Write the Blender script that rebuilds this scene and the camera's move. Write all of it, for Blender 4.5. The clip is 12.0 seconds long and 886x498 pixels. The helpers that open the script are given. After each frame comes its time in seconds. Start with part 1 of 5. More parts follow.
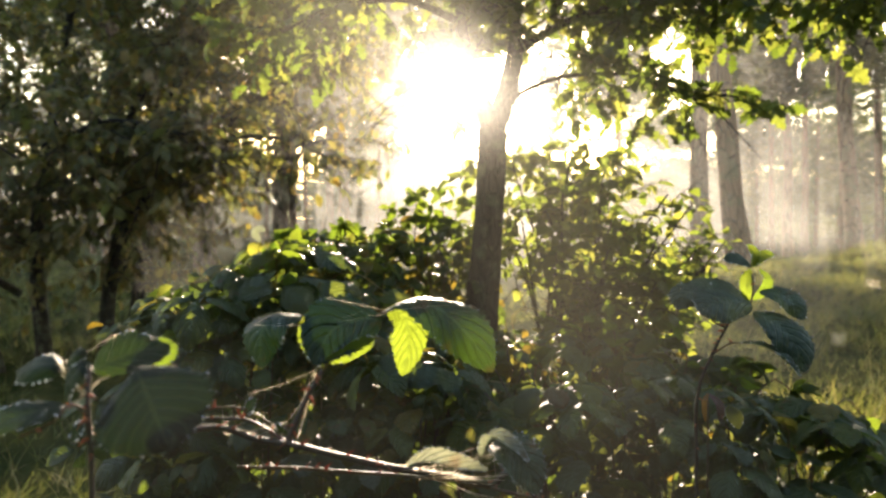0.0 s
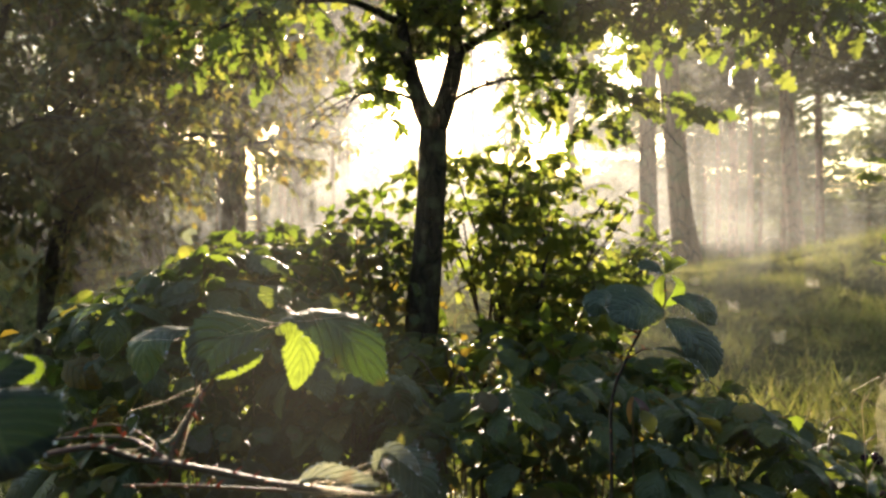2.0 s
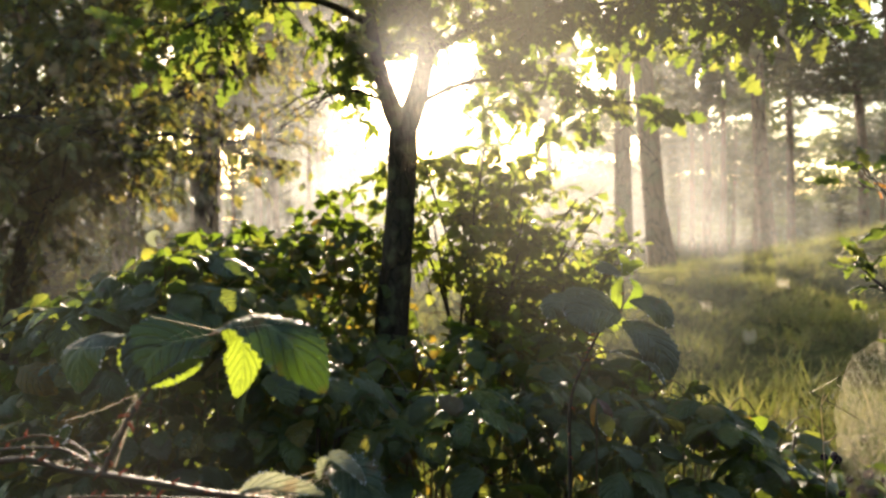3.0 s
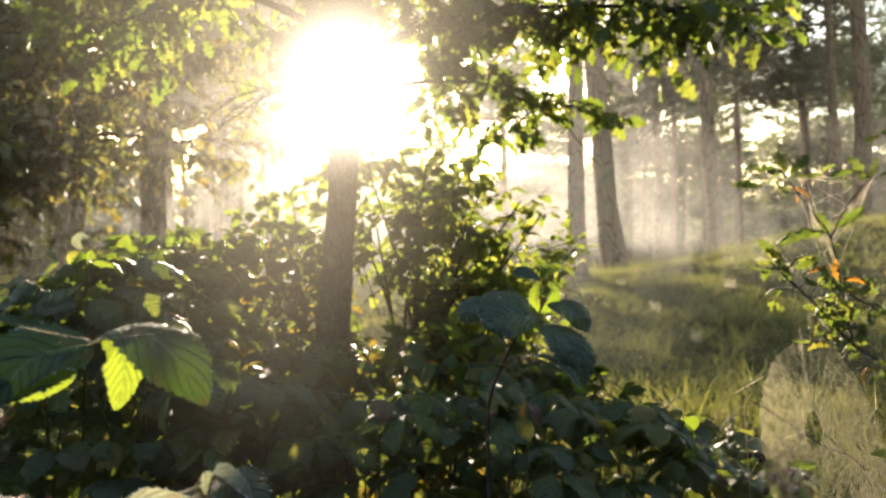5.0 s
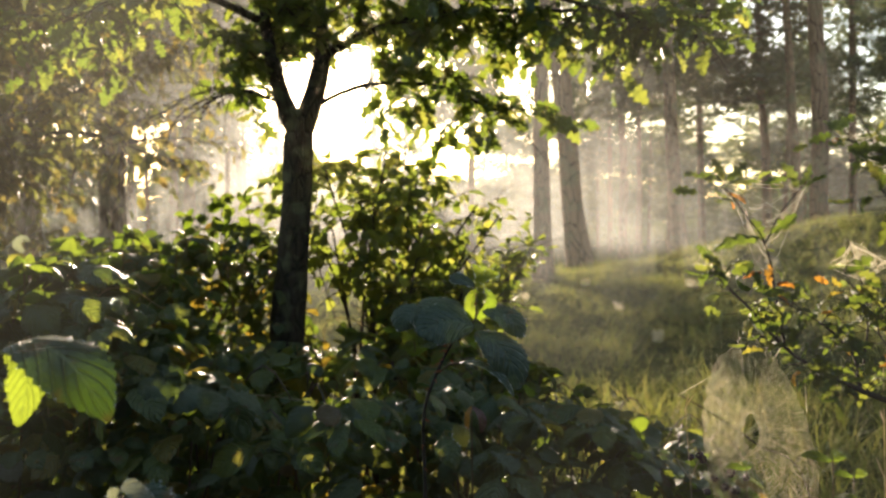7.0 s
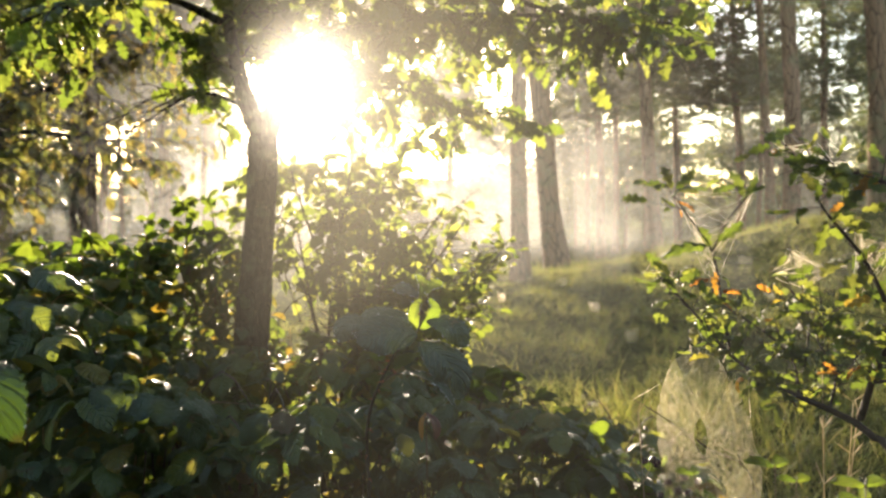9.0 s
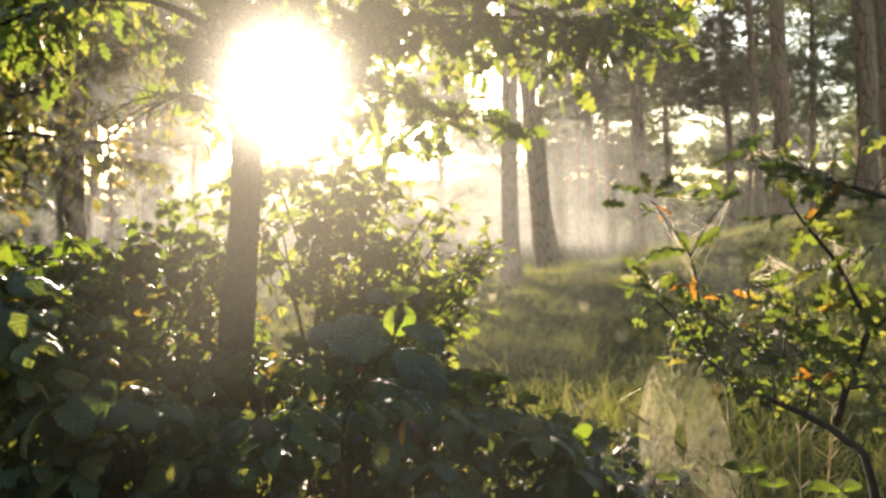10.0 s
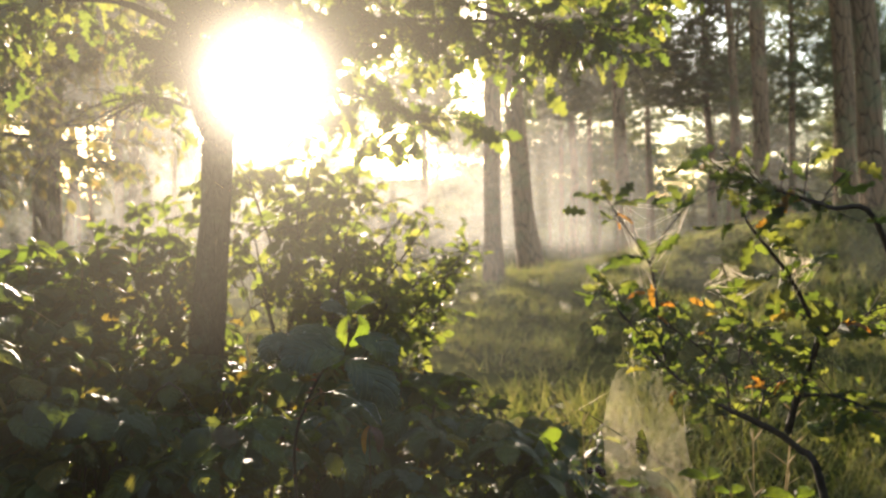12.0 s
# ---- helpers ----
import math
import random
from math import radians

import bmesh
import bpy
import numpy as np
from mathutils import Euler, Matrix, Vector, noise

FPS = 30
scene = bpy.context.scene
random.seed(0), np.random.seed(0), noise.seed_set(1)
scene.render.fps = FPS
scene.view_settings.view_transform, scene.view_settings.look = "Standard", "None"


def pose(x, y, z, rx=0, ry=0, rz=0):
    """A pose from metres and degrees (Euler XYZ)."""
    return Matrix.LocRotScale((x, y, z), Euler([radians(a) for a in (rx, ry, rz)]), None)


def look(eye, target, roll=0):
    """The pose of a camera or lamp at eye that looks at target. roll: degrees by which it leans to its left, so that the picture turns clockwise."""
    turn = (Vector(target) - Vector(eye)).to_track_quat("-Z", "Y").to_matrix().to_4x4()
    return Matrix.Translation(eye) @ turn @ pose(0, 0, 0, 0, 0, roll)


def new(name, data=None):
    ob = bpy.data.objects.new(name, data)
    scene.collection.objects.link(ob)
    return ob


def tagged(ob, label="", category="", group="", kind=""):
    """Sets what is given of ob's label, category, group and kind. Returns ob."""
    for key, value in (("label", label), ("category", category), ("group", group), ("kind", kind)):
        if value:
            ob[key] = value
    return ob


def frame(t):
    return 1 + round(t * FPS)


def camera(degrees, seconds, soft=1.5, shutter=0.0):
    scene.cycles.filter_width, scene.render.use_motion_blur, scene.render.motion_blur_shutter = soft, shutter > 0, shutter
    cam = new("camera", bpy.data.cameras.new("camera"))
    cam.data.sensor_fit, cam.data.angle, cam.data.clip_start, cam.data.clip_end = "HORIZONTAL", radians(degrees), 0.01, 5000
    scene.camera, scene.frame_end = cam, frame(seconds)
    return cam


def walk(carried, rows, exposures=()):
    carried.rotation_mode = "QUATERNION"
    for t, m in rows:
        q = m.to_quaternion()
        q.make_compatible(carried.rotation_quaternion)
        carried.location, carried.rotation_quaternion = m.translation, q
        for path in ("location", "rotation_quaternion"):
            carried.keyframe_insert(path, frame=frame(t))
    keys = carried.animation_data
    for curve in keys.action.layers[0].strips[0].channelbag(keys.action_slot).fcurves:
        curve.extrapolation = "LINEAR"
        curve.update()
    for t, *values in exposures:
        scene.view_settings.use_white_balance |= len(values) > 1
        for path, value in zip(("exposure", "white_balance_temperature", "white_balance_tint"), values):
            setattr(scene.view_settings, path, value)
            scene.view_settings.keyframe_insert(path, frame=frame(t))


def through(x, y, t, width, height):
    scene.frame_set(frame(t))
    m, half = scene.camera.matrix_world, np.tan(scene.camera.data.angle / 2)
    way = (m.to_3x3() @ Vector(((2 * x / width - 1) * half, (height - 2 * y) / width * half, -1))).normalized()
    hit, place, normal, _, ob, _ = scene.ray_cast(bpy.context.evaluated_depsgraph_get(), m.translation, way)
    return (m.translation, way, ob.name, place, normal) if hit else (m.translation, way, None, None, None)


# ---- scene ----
cam = camera(63.5, 12.0, soft=2.4)
PATH = [
    (0, (0.044, 0.050, 0.910), (-0.025, 2.048, 0.855), 0.0),
    (0.5, (0.053, 0.051, 0.912), (0.017, 2.050, 0.857), 0.0),
    (1, (0.061, 0.053, 0.913), (0.054, 2.051, 0.858), 0.1),
    (1.5, (0.070, 0.055, 0.914), (0.093, 2.054, 0.859), 0.1),
    (2, (0.079, 0.057, 0.916), (0.134, 2.055, 0.861), 0.1),
    (2.5, (0.088, 0.059, 0.918), (0.174, 2.056, 0.864), 0.1),
    (3, (0.097, 0.062, 0.918), (0.215, 2.058, 0.865), 0.1),
    (5, (0.133, 0.068, 0.920), (0.370, 2.053, 0.871), 0.1),
    (5.5, (0.140, 0.069, 0.921), (0.404, 2.051, 0.872), 0.1),
    (6, (0.147, 0.068, 0.923), (0.435, 2.047, 0.874), 0.1),
    (6.5, (0.155, 0.068, 0.924), (0.461, 2.044, 0.875), 0.2),
    (7, (0.162, 0.066, 0.926), (0.487, 2.039, 0.877), 0.2),
    (9, (0.193, 0.060, 0.935), (0.575, 2.022, 0.886), 0.2),
    (9.5, (0.200, 0.060, 0.937), (0.592, 2.020, 0.888), 0.2),
    (10, (0.208, 0.060, 0.941), (0.613, 2.019, 0.892), 0.1),
    (10.5, (0.216, 0.060, 0.944), (0.632, 2.016, 0.894), 0.1),
    (11, (0.223, 0.060, 0.947), (0.649, 2.013, 0.896), 0.1),
    (11.5, (0.228, 0.058, 0.948), (0.665, 2.009, 0.899), 0.1),
    (12, (0.235, 0.057, 0.950), (0.683, 2.005, 0.900), 0.1),
]
EXPOSURE = [(t, stops, 6900, 13) for t, stops in [(0, 2.5), (1.0, 2.5), (2.0, 2.35), (3.0, 2.45), (5.0, 2.45), (7.2, 2.2), (9.0, 2.6), (9.8, 2.45), (10.8, 2.05), (12, 2.2)]]
walk(cam, [(t, look(eye, target, roll)) for t, eye, target, roll in PATH], EXPOSURE)
cam.data.dof.use_dof = True
cam.data.dof.focus_distance = 0.70
cam.data.dof.aperture_fstop = 9.8

# ---- light ----
SUN_WAY = Vector((-0.015, 0.981, 0.194)).normalized()
world = bpy.data.worlds.new("morning_sky")
scene.world = world
world.use_nodes = True
wt = world.node_tree
sky = wt.nodes.new("ShaderNodeTexSky")
sky.sky_type = "NISHITA"
sky.sun_disc = False
sky.sun_elevation = math.asin(SUN_WAY.z)
sky.sun_rotation = math.atan2(SUN_WAY.x, SUN_WAY.y)
sky.air_density = 1.2
sky.dust_density = 1.4
wt.links.new(sky.outputs["Color"], wt.nodes["Background"].inputs["Color"])
wt.nodes["Background"].inputs["Strength"].default_value = 0.148
sun = new("sun", bpy.data.lights.new("sun", "SUN"))
sun.data.energy = 5.0
sun.data.angle = radians(0.7)
sun.data.color = (1.0, 0.86, 0.67)
sun.matrix_world = look(SUN_WAY * 60, (0, 0, 0))


# ---- materials ----
class Mat:
    """A node material under construction."""

    def __init__(self, name):
        self.m = bpy.data.materials.new(name)
        self.m.use_nodes = True
        self.t = self.m.node_tree
        self.t.nodes.clear()
        self.out = self.t.nodes.new("ShaderNodeOutputMaterial")

    def n(self, kind, **values):
        node = self.t.nodes.new("ShaderNode" + kind)
        for key, value in values.items():
            key = key.replace("_", " ")
            for sock in node.inputs:
                if sock.name == key:
                    if isinstance(value, bpy.types.NodeSocket):
                        self.t.links.new(value, sock)
                    else:
                        sock.default_value = value
                    break
        return node

    def math(self, op, a, b=0.0):
        node = self.t.nodes.new("ShaderNodeMath")
        node.operation = op
        for sock, value in zip(node.inputs, (a, b)):
            if isinstance(value, bpy.types.NodeSocket):
                self.t.links.new(value, sock)
            else:
                sock.default_value = value
        return node.outputs[0]

    def ramp(self, fac, *stops):
        node = self.t.nodes.new("ShaderNodeValToRGB")
        els = node.color_ramp.elements
        while len(els) < len(stops):
            els.new(0.5)
        for el, (at, col) in zip(els, stops):
            el.position = at
            el.color = (*col, 1) if len(col) == 3 else (col[0], col[0], col[0], 1)
        self.t.links.new(fac, node.inputs["Fac"])
        return node.outputs["Color"]

    def mix(self, fac, a, b):
        node = self.t.nodes.new("ShaderNodeMix")
        node.data_type = "RGBA"
        for at, value in ((0, fac), (6, a), (7, b)):
            if isinstance(value, bpy.types.NodeSocket):
                self.t.links.new(value, node.inputs[at])
            else:
                node.inputs[at].default_value = value if at == 0 else (*value, 1)
        return node.outputs[2]

    def shade(self, fac, a, b):
        node = self.t.nodes.new("ShaderNodeMixShader")
        if isinstance(fac, bpy.types.NodeSocket):
            self.t.links.new(fac, node.inputs[0])
        else:
            node.inputs[0].default_value = fac
        self.t.links.new(a, node.inputs[1])
        self.t.links.new(b, node.inputs[2])
        return node.outputs[0]

    def done(self, shader):
        self.t.links.new(shader, self.out.inputs["Surface"])
        return self.m

    def noise(self, scale, detail=4.0, vector=None):
        node = self.n("TexNoise", Scale=scale, Detail=detail)
        if vector is None:
            vector = self.n("TexCoord").outputs["Object"]
        self.t.links.new(vector, node.inputs["Vector"])
        return node.outputs["Fac"]


def leaf_mat(name, tops, lights, joined=False, veins=3.5, through=0.5, gloss=0.42, spots=0.6, ribs=1.0, pale=0.5, spec=0.5):
    """Leaf: dark waxy upper side, light that comes through in yellow-green, ribs, blotches."""
    k = Mat(name)
    if joined:
        rnd = k.n("NewGeometry").outputs["Random Per Island"]
    else:
        rnd = k.n("ObjectInfo").outputs["Random"]
    steps = [i / (len(tops) - 1) for i in range(len(tops))]
    top = k.ramp(rnd, *zip(steps, tops))
    light = k.ramp(rnd, *zip(steps, lights))
    uv = k.n("TexCoord").outputs["UV"]
    sep = k.n("SeparateXYZ", Vector=uv)
    u = k.math("ABSOLUTE", k.math("SUBTRACT", k.math("MULTIPLY", sep.outputs["X"], 2.0), 1.0))
    rib = k.math("SINE", k.math("MULTIPLY", k.math("SUBTRACT", sep.outputs["Y"], k.math("MULTIPLY", u, 0.24)), 6.283 * veins))
    rib = k.math("POWER", k.math("ABSOLUTE", rib), 24.0)
    mid = k.math("LESS_THAN", u, 0.045)
    rib = k.math("MAXIMUM", rib, mid)
    blot = k.noise(55.0, 5.0)
    stain = k.ramp(blot, (0.60, (0,)), (0.72, (1,)))
    stain = k.math("MULTIPLY", stain, spots)
    cloud = k.noise(18.0, 3.0)
    light = k.mix(k.math("MULTIPLY", rib, 0.45 * ribs), light, (0.06, 0.10, 0.02))
    light = k.mix(k.math("MULTIPLY", cloud, pale), light, (0.20, 0.26, 0.02))
    light = k.mix(stain, light, (0.16, 0.06, 0.015))
    top = k.mix(k.math("MULTIPLY", rib, 0.3 * ribs), top, (0.13, 0.17, 0.08))
    top = k.mix(stain, top, (0.12, 0.06, 0.02))
    bump = k.n("Bump", Strength=0.8, Distance=0.004, Height=k.math("SUBTRACT", k.noise(140.0, 3.0), k.math("MULTIPLY", rib, 0.8 * ribs)))
    face = k.n("BsdfPrincipled", Base_Color=top, Roughness=gloss, Specular_IOR_Level=spec, Normal=bump.outputs[0])
    back = k.n("BsdfTranslucent", Color=light, Normal=bump.outputs[0])
    return k.done(k.shade(through, face.outputs[0], back.outputs[0]))


def bark_mat(name, dark, pale, scale, stretch=0.25, depth=0.01):
    k = Mat(name)
    co = k.n("TexCoord").outputs["Object"]
    mp = k.n("Mapping", Vector=co, Scale=(1, 1, stretch)).outputs[0]
    vor = k.n("TexVoronoi", Vector=mp, Scale=scale)
    vor.feature = "DISTANCE_TO_EDGE"
    fine = k.noise(scale * 3, 6.0, mp)
    h = k.math("ADD", k.ramp(vor.outputs["Distance"], (0.0, (0,)), (0.18, (1,))), k.math("MULTIPLY", fine, 0.7))
    patch = k.noise(scale * 0.35, 3.0)
    col = k.mix(k.ramp(h, (0.35, (0,)), (1.3 / 1.7, (1,))), dark, pale)
    col = k.mix(k.ramp(patch, (0.5, (0,)), (0.65, (0.6,))), col, (0.10, 0.11, 0.06))
    bump = k.n("Bump", Strength=0.9, Distance=depth, Height=h)
    return k.done(k.n("BsdfPrincipled", Base_Color=col, Roughness=0.9, Specular_IOR_Level=0.12, Normal=bump.outputs[0]).outputs[0])


def plain_mat(name, a, b, scale, rough=0.7, depth=0.002, through=0.0, light=(0.3, 0.3, 0.1), spec=0.5):
    k = Mat(name)
    f = k.noise(scale, 5.0)
    col = k.mix(k.ramp(f, (0.35, (0,)), (0.65, (1,))), a, b)
    bump = k.n("Bump", Strength=0.6, Distance=depth, Height=k.noise(scale * 4, 5.0))
    s = k.n("BsdfPrincipled", Base_Color=col, Roughness=rough, Specular_IOR_Level=spec, Normal=bump.outputs[0]).outputs[0]
    if through:
        s = k.shade(through, s, k.n("BsdfTranslucent", Color=(*light, 1)).outputs[0])
    return k.done(s)


def mist_mat(name, amount, scale, low, high, broad, away):
    """Droplets in the air: most light passes, a little is bent forwards or spread."""
    k = Mat(name)
    co = k.n("TexCoord").outputs["Object"]
    z = k.n("SeparateXYZ", Vector=co).outputs["Z"]
    f = k.ramp(k.noise(scale, 4.0), (0.25, (0.75,)), (0.75, (1,)))
    edge = k.n("MapRange", Value=z)
    edge.inputs["From Min"].default_value = low
    edge.inputs["From Max"].default_value = high
    edge.inputs["To Min"].default_value = 1.0
    edge.inputs["To Max"].default_value = 0.0
    foot = k.n("MapRange", Value=z)
    foot.interpolation_type = "SMOOTHSTEP"
    foot.inputs["From Max"].default_value = 0.15 + high * 0.045
    fac = k.math("MULTIPLY", k.math("MULTIPLY", k.math("MULTIPLY", f, k.math("POWER", edge.outputs[0], 2.0)), foot.outputs[0]), amount)
    # thinner towards the bank
    thin = k.n("MapRange", Value=k.n("SeparateXYZ", Vector=co).outputs["X"])
    thin.inputs["From Min"].default_value = 0.35 * away
    thin.inputs["From Max"].default_value = 0.85 * away
    thin.inputs["To Min"].default_value = 1.0
    thin.inputs["To Max"].default_value = 0.35
    fac = k.math("MULTIPLY", fac, thin.outputs[0])
    bend = k.n("BsdfRefraction", Color=(1, 1, 1, 1), Roughness=0.8, IOR=1.36)
    wide = k.n("BsdfTranslucent", Color=(0.95, 0.95, 0.95, 1))
    s = k.shade(broad, bend.outputs[0], wide.outputs[0])
    clear = k.n("BsdfTransparent", Color=(1, 1, 1, 1))
    return k.done(k.shade(fac, clear.outputs[0], s))


def glare_mat(name, amount, tight, broad):
    """Added veil that imitates lens glare: light goes on almost straight, spread round the sun."""
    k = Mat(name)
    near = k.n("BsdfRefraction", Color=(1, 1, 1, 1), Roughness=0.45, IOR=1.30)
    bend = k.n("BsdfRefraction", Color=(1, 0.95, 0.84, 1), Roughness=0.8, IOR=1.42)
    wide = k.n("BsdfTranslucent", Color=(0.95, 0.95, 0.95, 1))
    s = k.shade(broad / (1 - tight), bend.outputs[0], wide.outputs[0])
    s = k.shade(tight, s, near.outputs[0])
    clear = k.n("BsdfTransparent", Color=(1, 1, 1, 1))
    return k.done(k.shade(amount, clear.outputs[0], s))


G1, G2, G3 = (0.028, 0.046, 0.018), (0.042, 0.066, 0.018), (0.068, 0.086, 0.020)
L1, L2, L3 = (0.17, 0.25, 0.03), (0.31, 0.37, 0.05), (0.47, 0.46, 0.08)
B1, B2 = (0.040, 0.058, 0.032), (0.048, 0.062, 0.025)
BRAMBLE = leaf_mat("bramble_leaf", ((0.060, 0.088, 0.056), (0.068, 0.090, 0.040), (0.075, 0.105, 0.074), G3, (0.055, 0.084, 0.056), G2, (0.066, 0.088, 0.044), (0.085, 0.112, 0.082), (0.11, 0.06, 0.025)), ((0.07, 0.12, 0.012), (0.10, 0.16, 0.014), L1, L2, L1, (0.07, 0.12, 0.012), (0.10, 0.16, 0.015), L1, (0.5, 0.2, 0.03)), veins=4.0, spots=0.8, through=0.24, gloss=0.42, spec=0.55)
TEAL_LEAF = leaf_mat("dull_bramble_leaf", ((0.032, 0.052, 0.034), (0.038, 0.056, 0.032)), ((0.06, 0.11, 0.012), (0.10, 0.16, 0.014)), veins=4.0, spots=0.6, through=0.07, gloss=0.45, ribs=0.6, pale=0.2, spec=0.25)
# shaded and lit copies of one leaf: light is put into their colours
SHADED_BRAMBLE = leaf_mat("shaded_bramble_leaf", ((0.017, 0.036, 0.026), (0.021, 0.039, 0.023)), ((0.016, 0.055, 0.008), (0.030, 0.080, 0.010)), veins=4.0, spots=0.8, through=0.06, gloss=0.5, ribs=0.9, pale=0.12, spec=0.2)
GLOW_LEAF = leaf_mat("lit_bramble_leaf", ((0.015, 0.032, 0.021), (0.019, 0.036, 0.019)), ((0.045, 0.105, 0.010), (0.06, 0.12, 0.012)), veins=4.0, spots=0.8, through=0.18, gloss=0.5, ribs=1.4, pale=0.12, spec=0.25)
WITHERED = leaf_mat("withered_leaf", ((0.22, 0.21, 0.17), (0.17, 0.17, 0.13)), ((0.30, 0.29, 0.22), (0.24, 0.25, 0.18)), veins=4.0, spots=0.5, through=0.4, gloss=0.4)
# bright copy for young leaves and for leaf parts that catch the sun
YOUNG_LIT = leaf_mat("young_lit_bramble_leaf", (G2, G3), ((0.16, 0.27, 0.02), (0.28, 0.36, 0.03)), veins=4.0, spots=0.8, spec=0.22)
BRAMBLE_MASS = leaf_mat("bramble_leaves", (B1, B1, G1, B2, G2, (0.10, 0.075, 0.02)), (L1, L1, L1, L2, L3, (0.55, 0.30, 0.03)), True, gloss=0.5, spec=0.25, through=0.3)
BUSH_LEAF = leaf_mat("bush_leaf", (G1, G2, G3), (L1, L2, L3), True, gloss=0.5, through=0.5, spec=0.35)
OAK_LEAF = leaf_mat("oak_leaf", (G1, G2, G2, G3), (L1, L1, L2, L3), True, gloss=0.4, through=0.42)
TWIG_LEAF = leaf_mat("yellowing_oak_leaf", (G1, G2, G3, (0.10, 0.10, 0.02)), (L1, L1, L2, L3), gloss=0.5, spots=0.9, through=0.42)
TWIG_MASS = leaf_mat("oak_shrub_leaves", (G1, G2, G3, G3, G2, (0.12, 0.11, 0.02)), (L1, L1, L2, L2, L2, (0.60, 0.36, 0.05)), True, gloss=0.5, spots=0.8, through=0.4)
RUST_LEAF = leaf_mat("rusty_oak_leaf", ((0.20, 0.10, 0.02), (0.24, 0.08, 0.02)), ((0.70, 0.36, 0.04), (0.80, 0.24, 0.03)), gloss=0.55, spots=0.9)
YELLOW_LEAF = leaf_mat("yellow_bramble_leaf", ((0.20, 0.18, 0.03), (0.24, 0.20, 0.03)), ((0.55, 0.50, 0.05), (0.60, 0.48, 0.05)), gloss=0.5, spots=0.9)
RED_LEAF = leaf_mat("red_bramble_leaf", ((0.09, 0.030, 0.024), (0.08, 0.034, 0.024)), ((0.22, 0.05, 0.035), (0.20, 0.06, 0.035)), gloss=0.5, spots=0.6, through=0.2)
SHADE_LEAF = leaf_mat("shade_tree_leaf", ((0.095, 0.10, 0.042), (0.14, 0.125, 0.05), (0.19, 0.125, 0.045)), ((0.17, 0.18, 0.04), (0.24, 0.22, 0.05), (0.40, 0.24, 0.05)), True, gloss=0.55, through=0.42, spec=0.3)
GRASS = leaf_mat("grass_blade", (G1, G2, (0.11, 0.09, 0.04)), ((0.17, 0.19, 0.025), (0.27, 0.26, 0.05), (0.40, 0.30, 0.13)), True, veins=0.5, gloss=0.65, spots=0.2, through=0.42)
NEEDLE = leaf_mat("pine_needles", ((0.045, 0.062, 0.036), (0.055, 0.072, 0.038), (0.075, 0.078, 0.036)), ((0.09, 0.12, 0.04), (0.12, 0.14, 0.04), (0.18, 0.16, 0.05)), True, through=0.3, gloss=0.6, spots=0.0)
CANE = plain_mat("bramble_cane", (0.07, 0.024, 0.017), (0.045, 0.045, 0.02), 60, 0.6)
THORN = plain_mat("thorn", (0.16, 0.05, 0.025), (0.14, 0.07, 0.03), 200, 0.5, 0.0005, 0.4, (0.5, 0.16, 0.05))
STALK = plain_mat("green_stalk", (0.06, 0.06, 0.02), (0.07, 0.03, 0.018), 80, 0.6, 0.001, 0.2, (0.3, 0.22, 0.06))
TWIG = plain_mat("twig_bark", (0.022, 0.017, 0.012), (0.055, 0.042, 0.032), 90, 0.85, 0.002, spec=0.2)
DRY = plain_mat("dry_stalk", (0.30, 0.24, 0.14), (0.22, 0.16, 0.08), 90, 0.7, 0.001, 0.4, (0.6, 0.5, 0.3))
SAP_BARK = bark_mat("sapling_bark", (0.010, 0.008, 0.006), (0.034, 0.028, 0.021), 60, 0.35, 0.003)
PINE_BARK = bark_mat("pine_bark", (0.035, 0.023, 0.016), (0.15, 0.095, 0.06), 9, 0.3, 0.02)
BERRY = plain_mat("blackberry_skin", (0.012, 0.008, 0.012), (0.05, 0.010, 0.015), 200, 0.25, 0.0003)
SILK = Mat("spider_silk")
SILK = SILK.done(SILK.shade(0.4, SILK.n("BsdfTranslucent", Color=(0.95, 0.88, 0.74, 1)).outputs[0], SILK.n("BsdfRefraction", Color=(1, 0.95, 0.84, 1), Roughness=0.55, IOR=1.3).outputs[0]))
DEW = Mat("dew")
DEW = DEW.done(DEW.n("BsdfPrincipled", Base_Color=(0.95, 0.95, 0.95, 1), Roughness=0.05, IOR=1.33, Transmission_Weight=0.35).outputs[0])
SOIL = plain_mat("forest_soil", (0.018, 0.025, 0.008), (0.045, 0.048, 0.016), 3.0, 0.95, 0.03, spec=0.0)


# ---- mesh tools ----
W = {}


def thing(name, base, label, category, group="", kind=""):
    ob = new(name)
    ob.matrix_basis = Matrix.Translation(base)
    W[ob] = ob.matrix_basis.copy()
    return tagged(ob, label, category, group, kind)


def part(name, mesh, mat, parent, m=None, label="", kind=""):
    """One mesh object under a thing or under a part, at the world pose m."""
    if mat and not mesh.materials:
        mesh.materials.append(mat)
    ob = new(name, mesh)
    m = m or Matrix()
    W[ob] = m
    ob.parent = parent
    ob.matrix_basis = W[parent].inverted() @ m
    return tagged(ob, label, kind=kind)


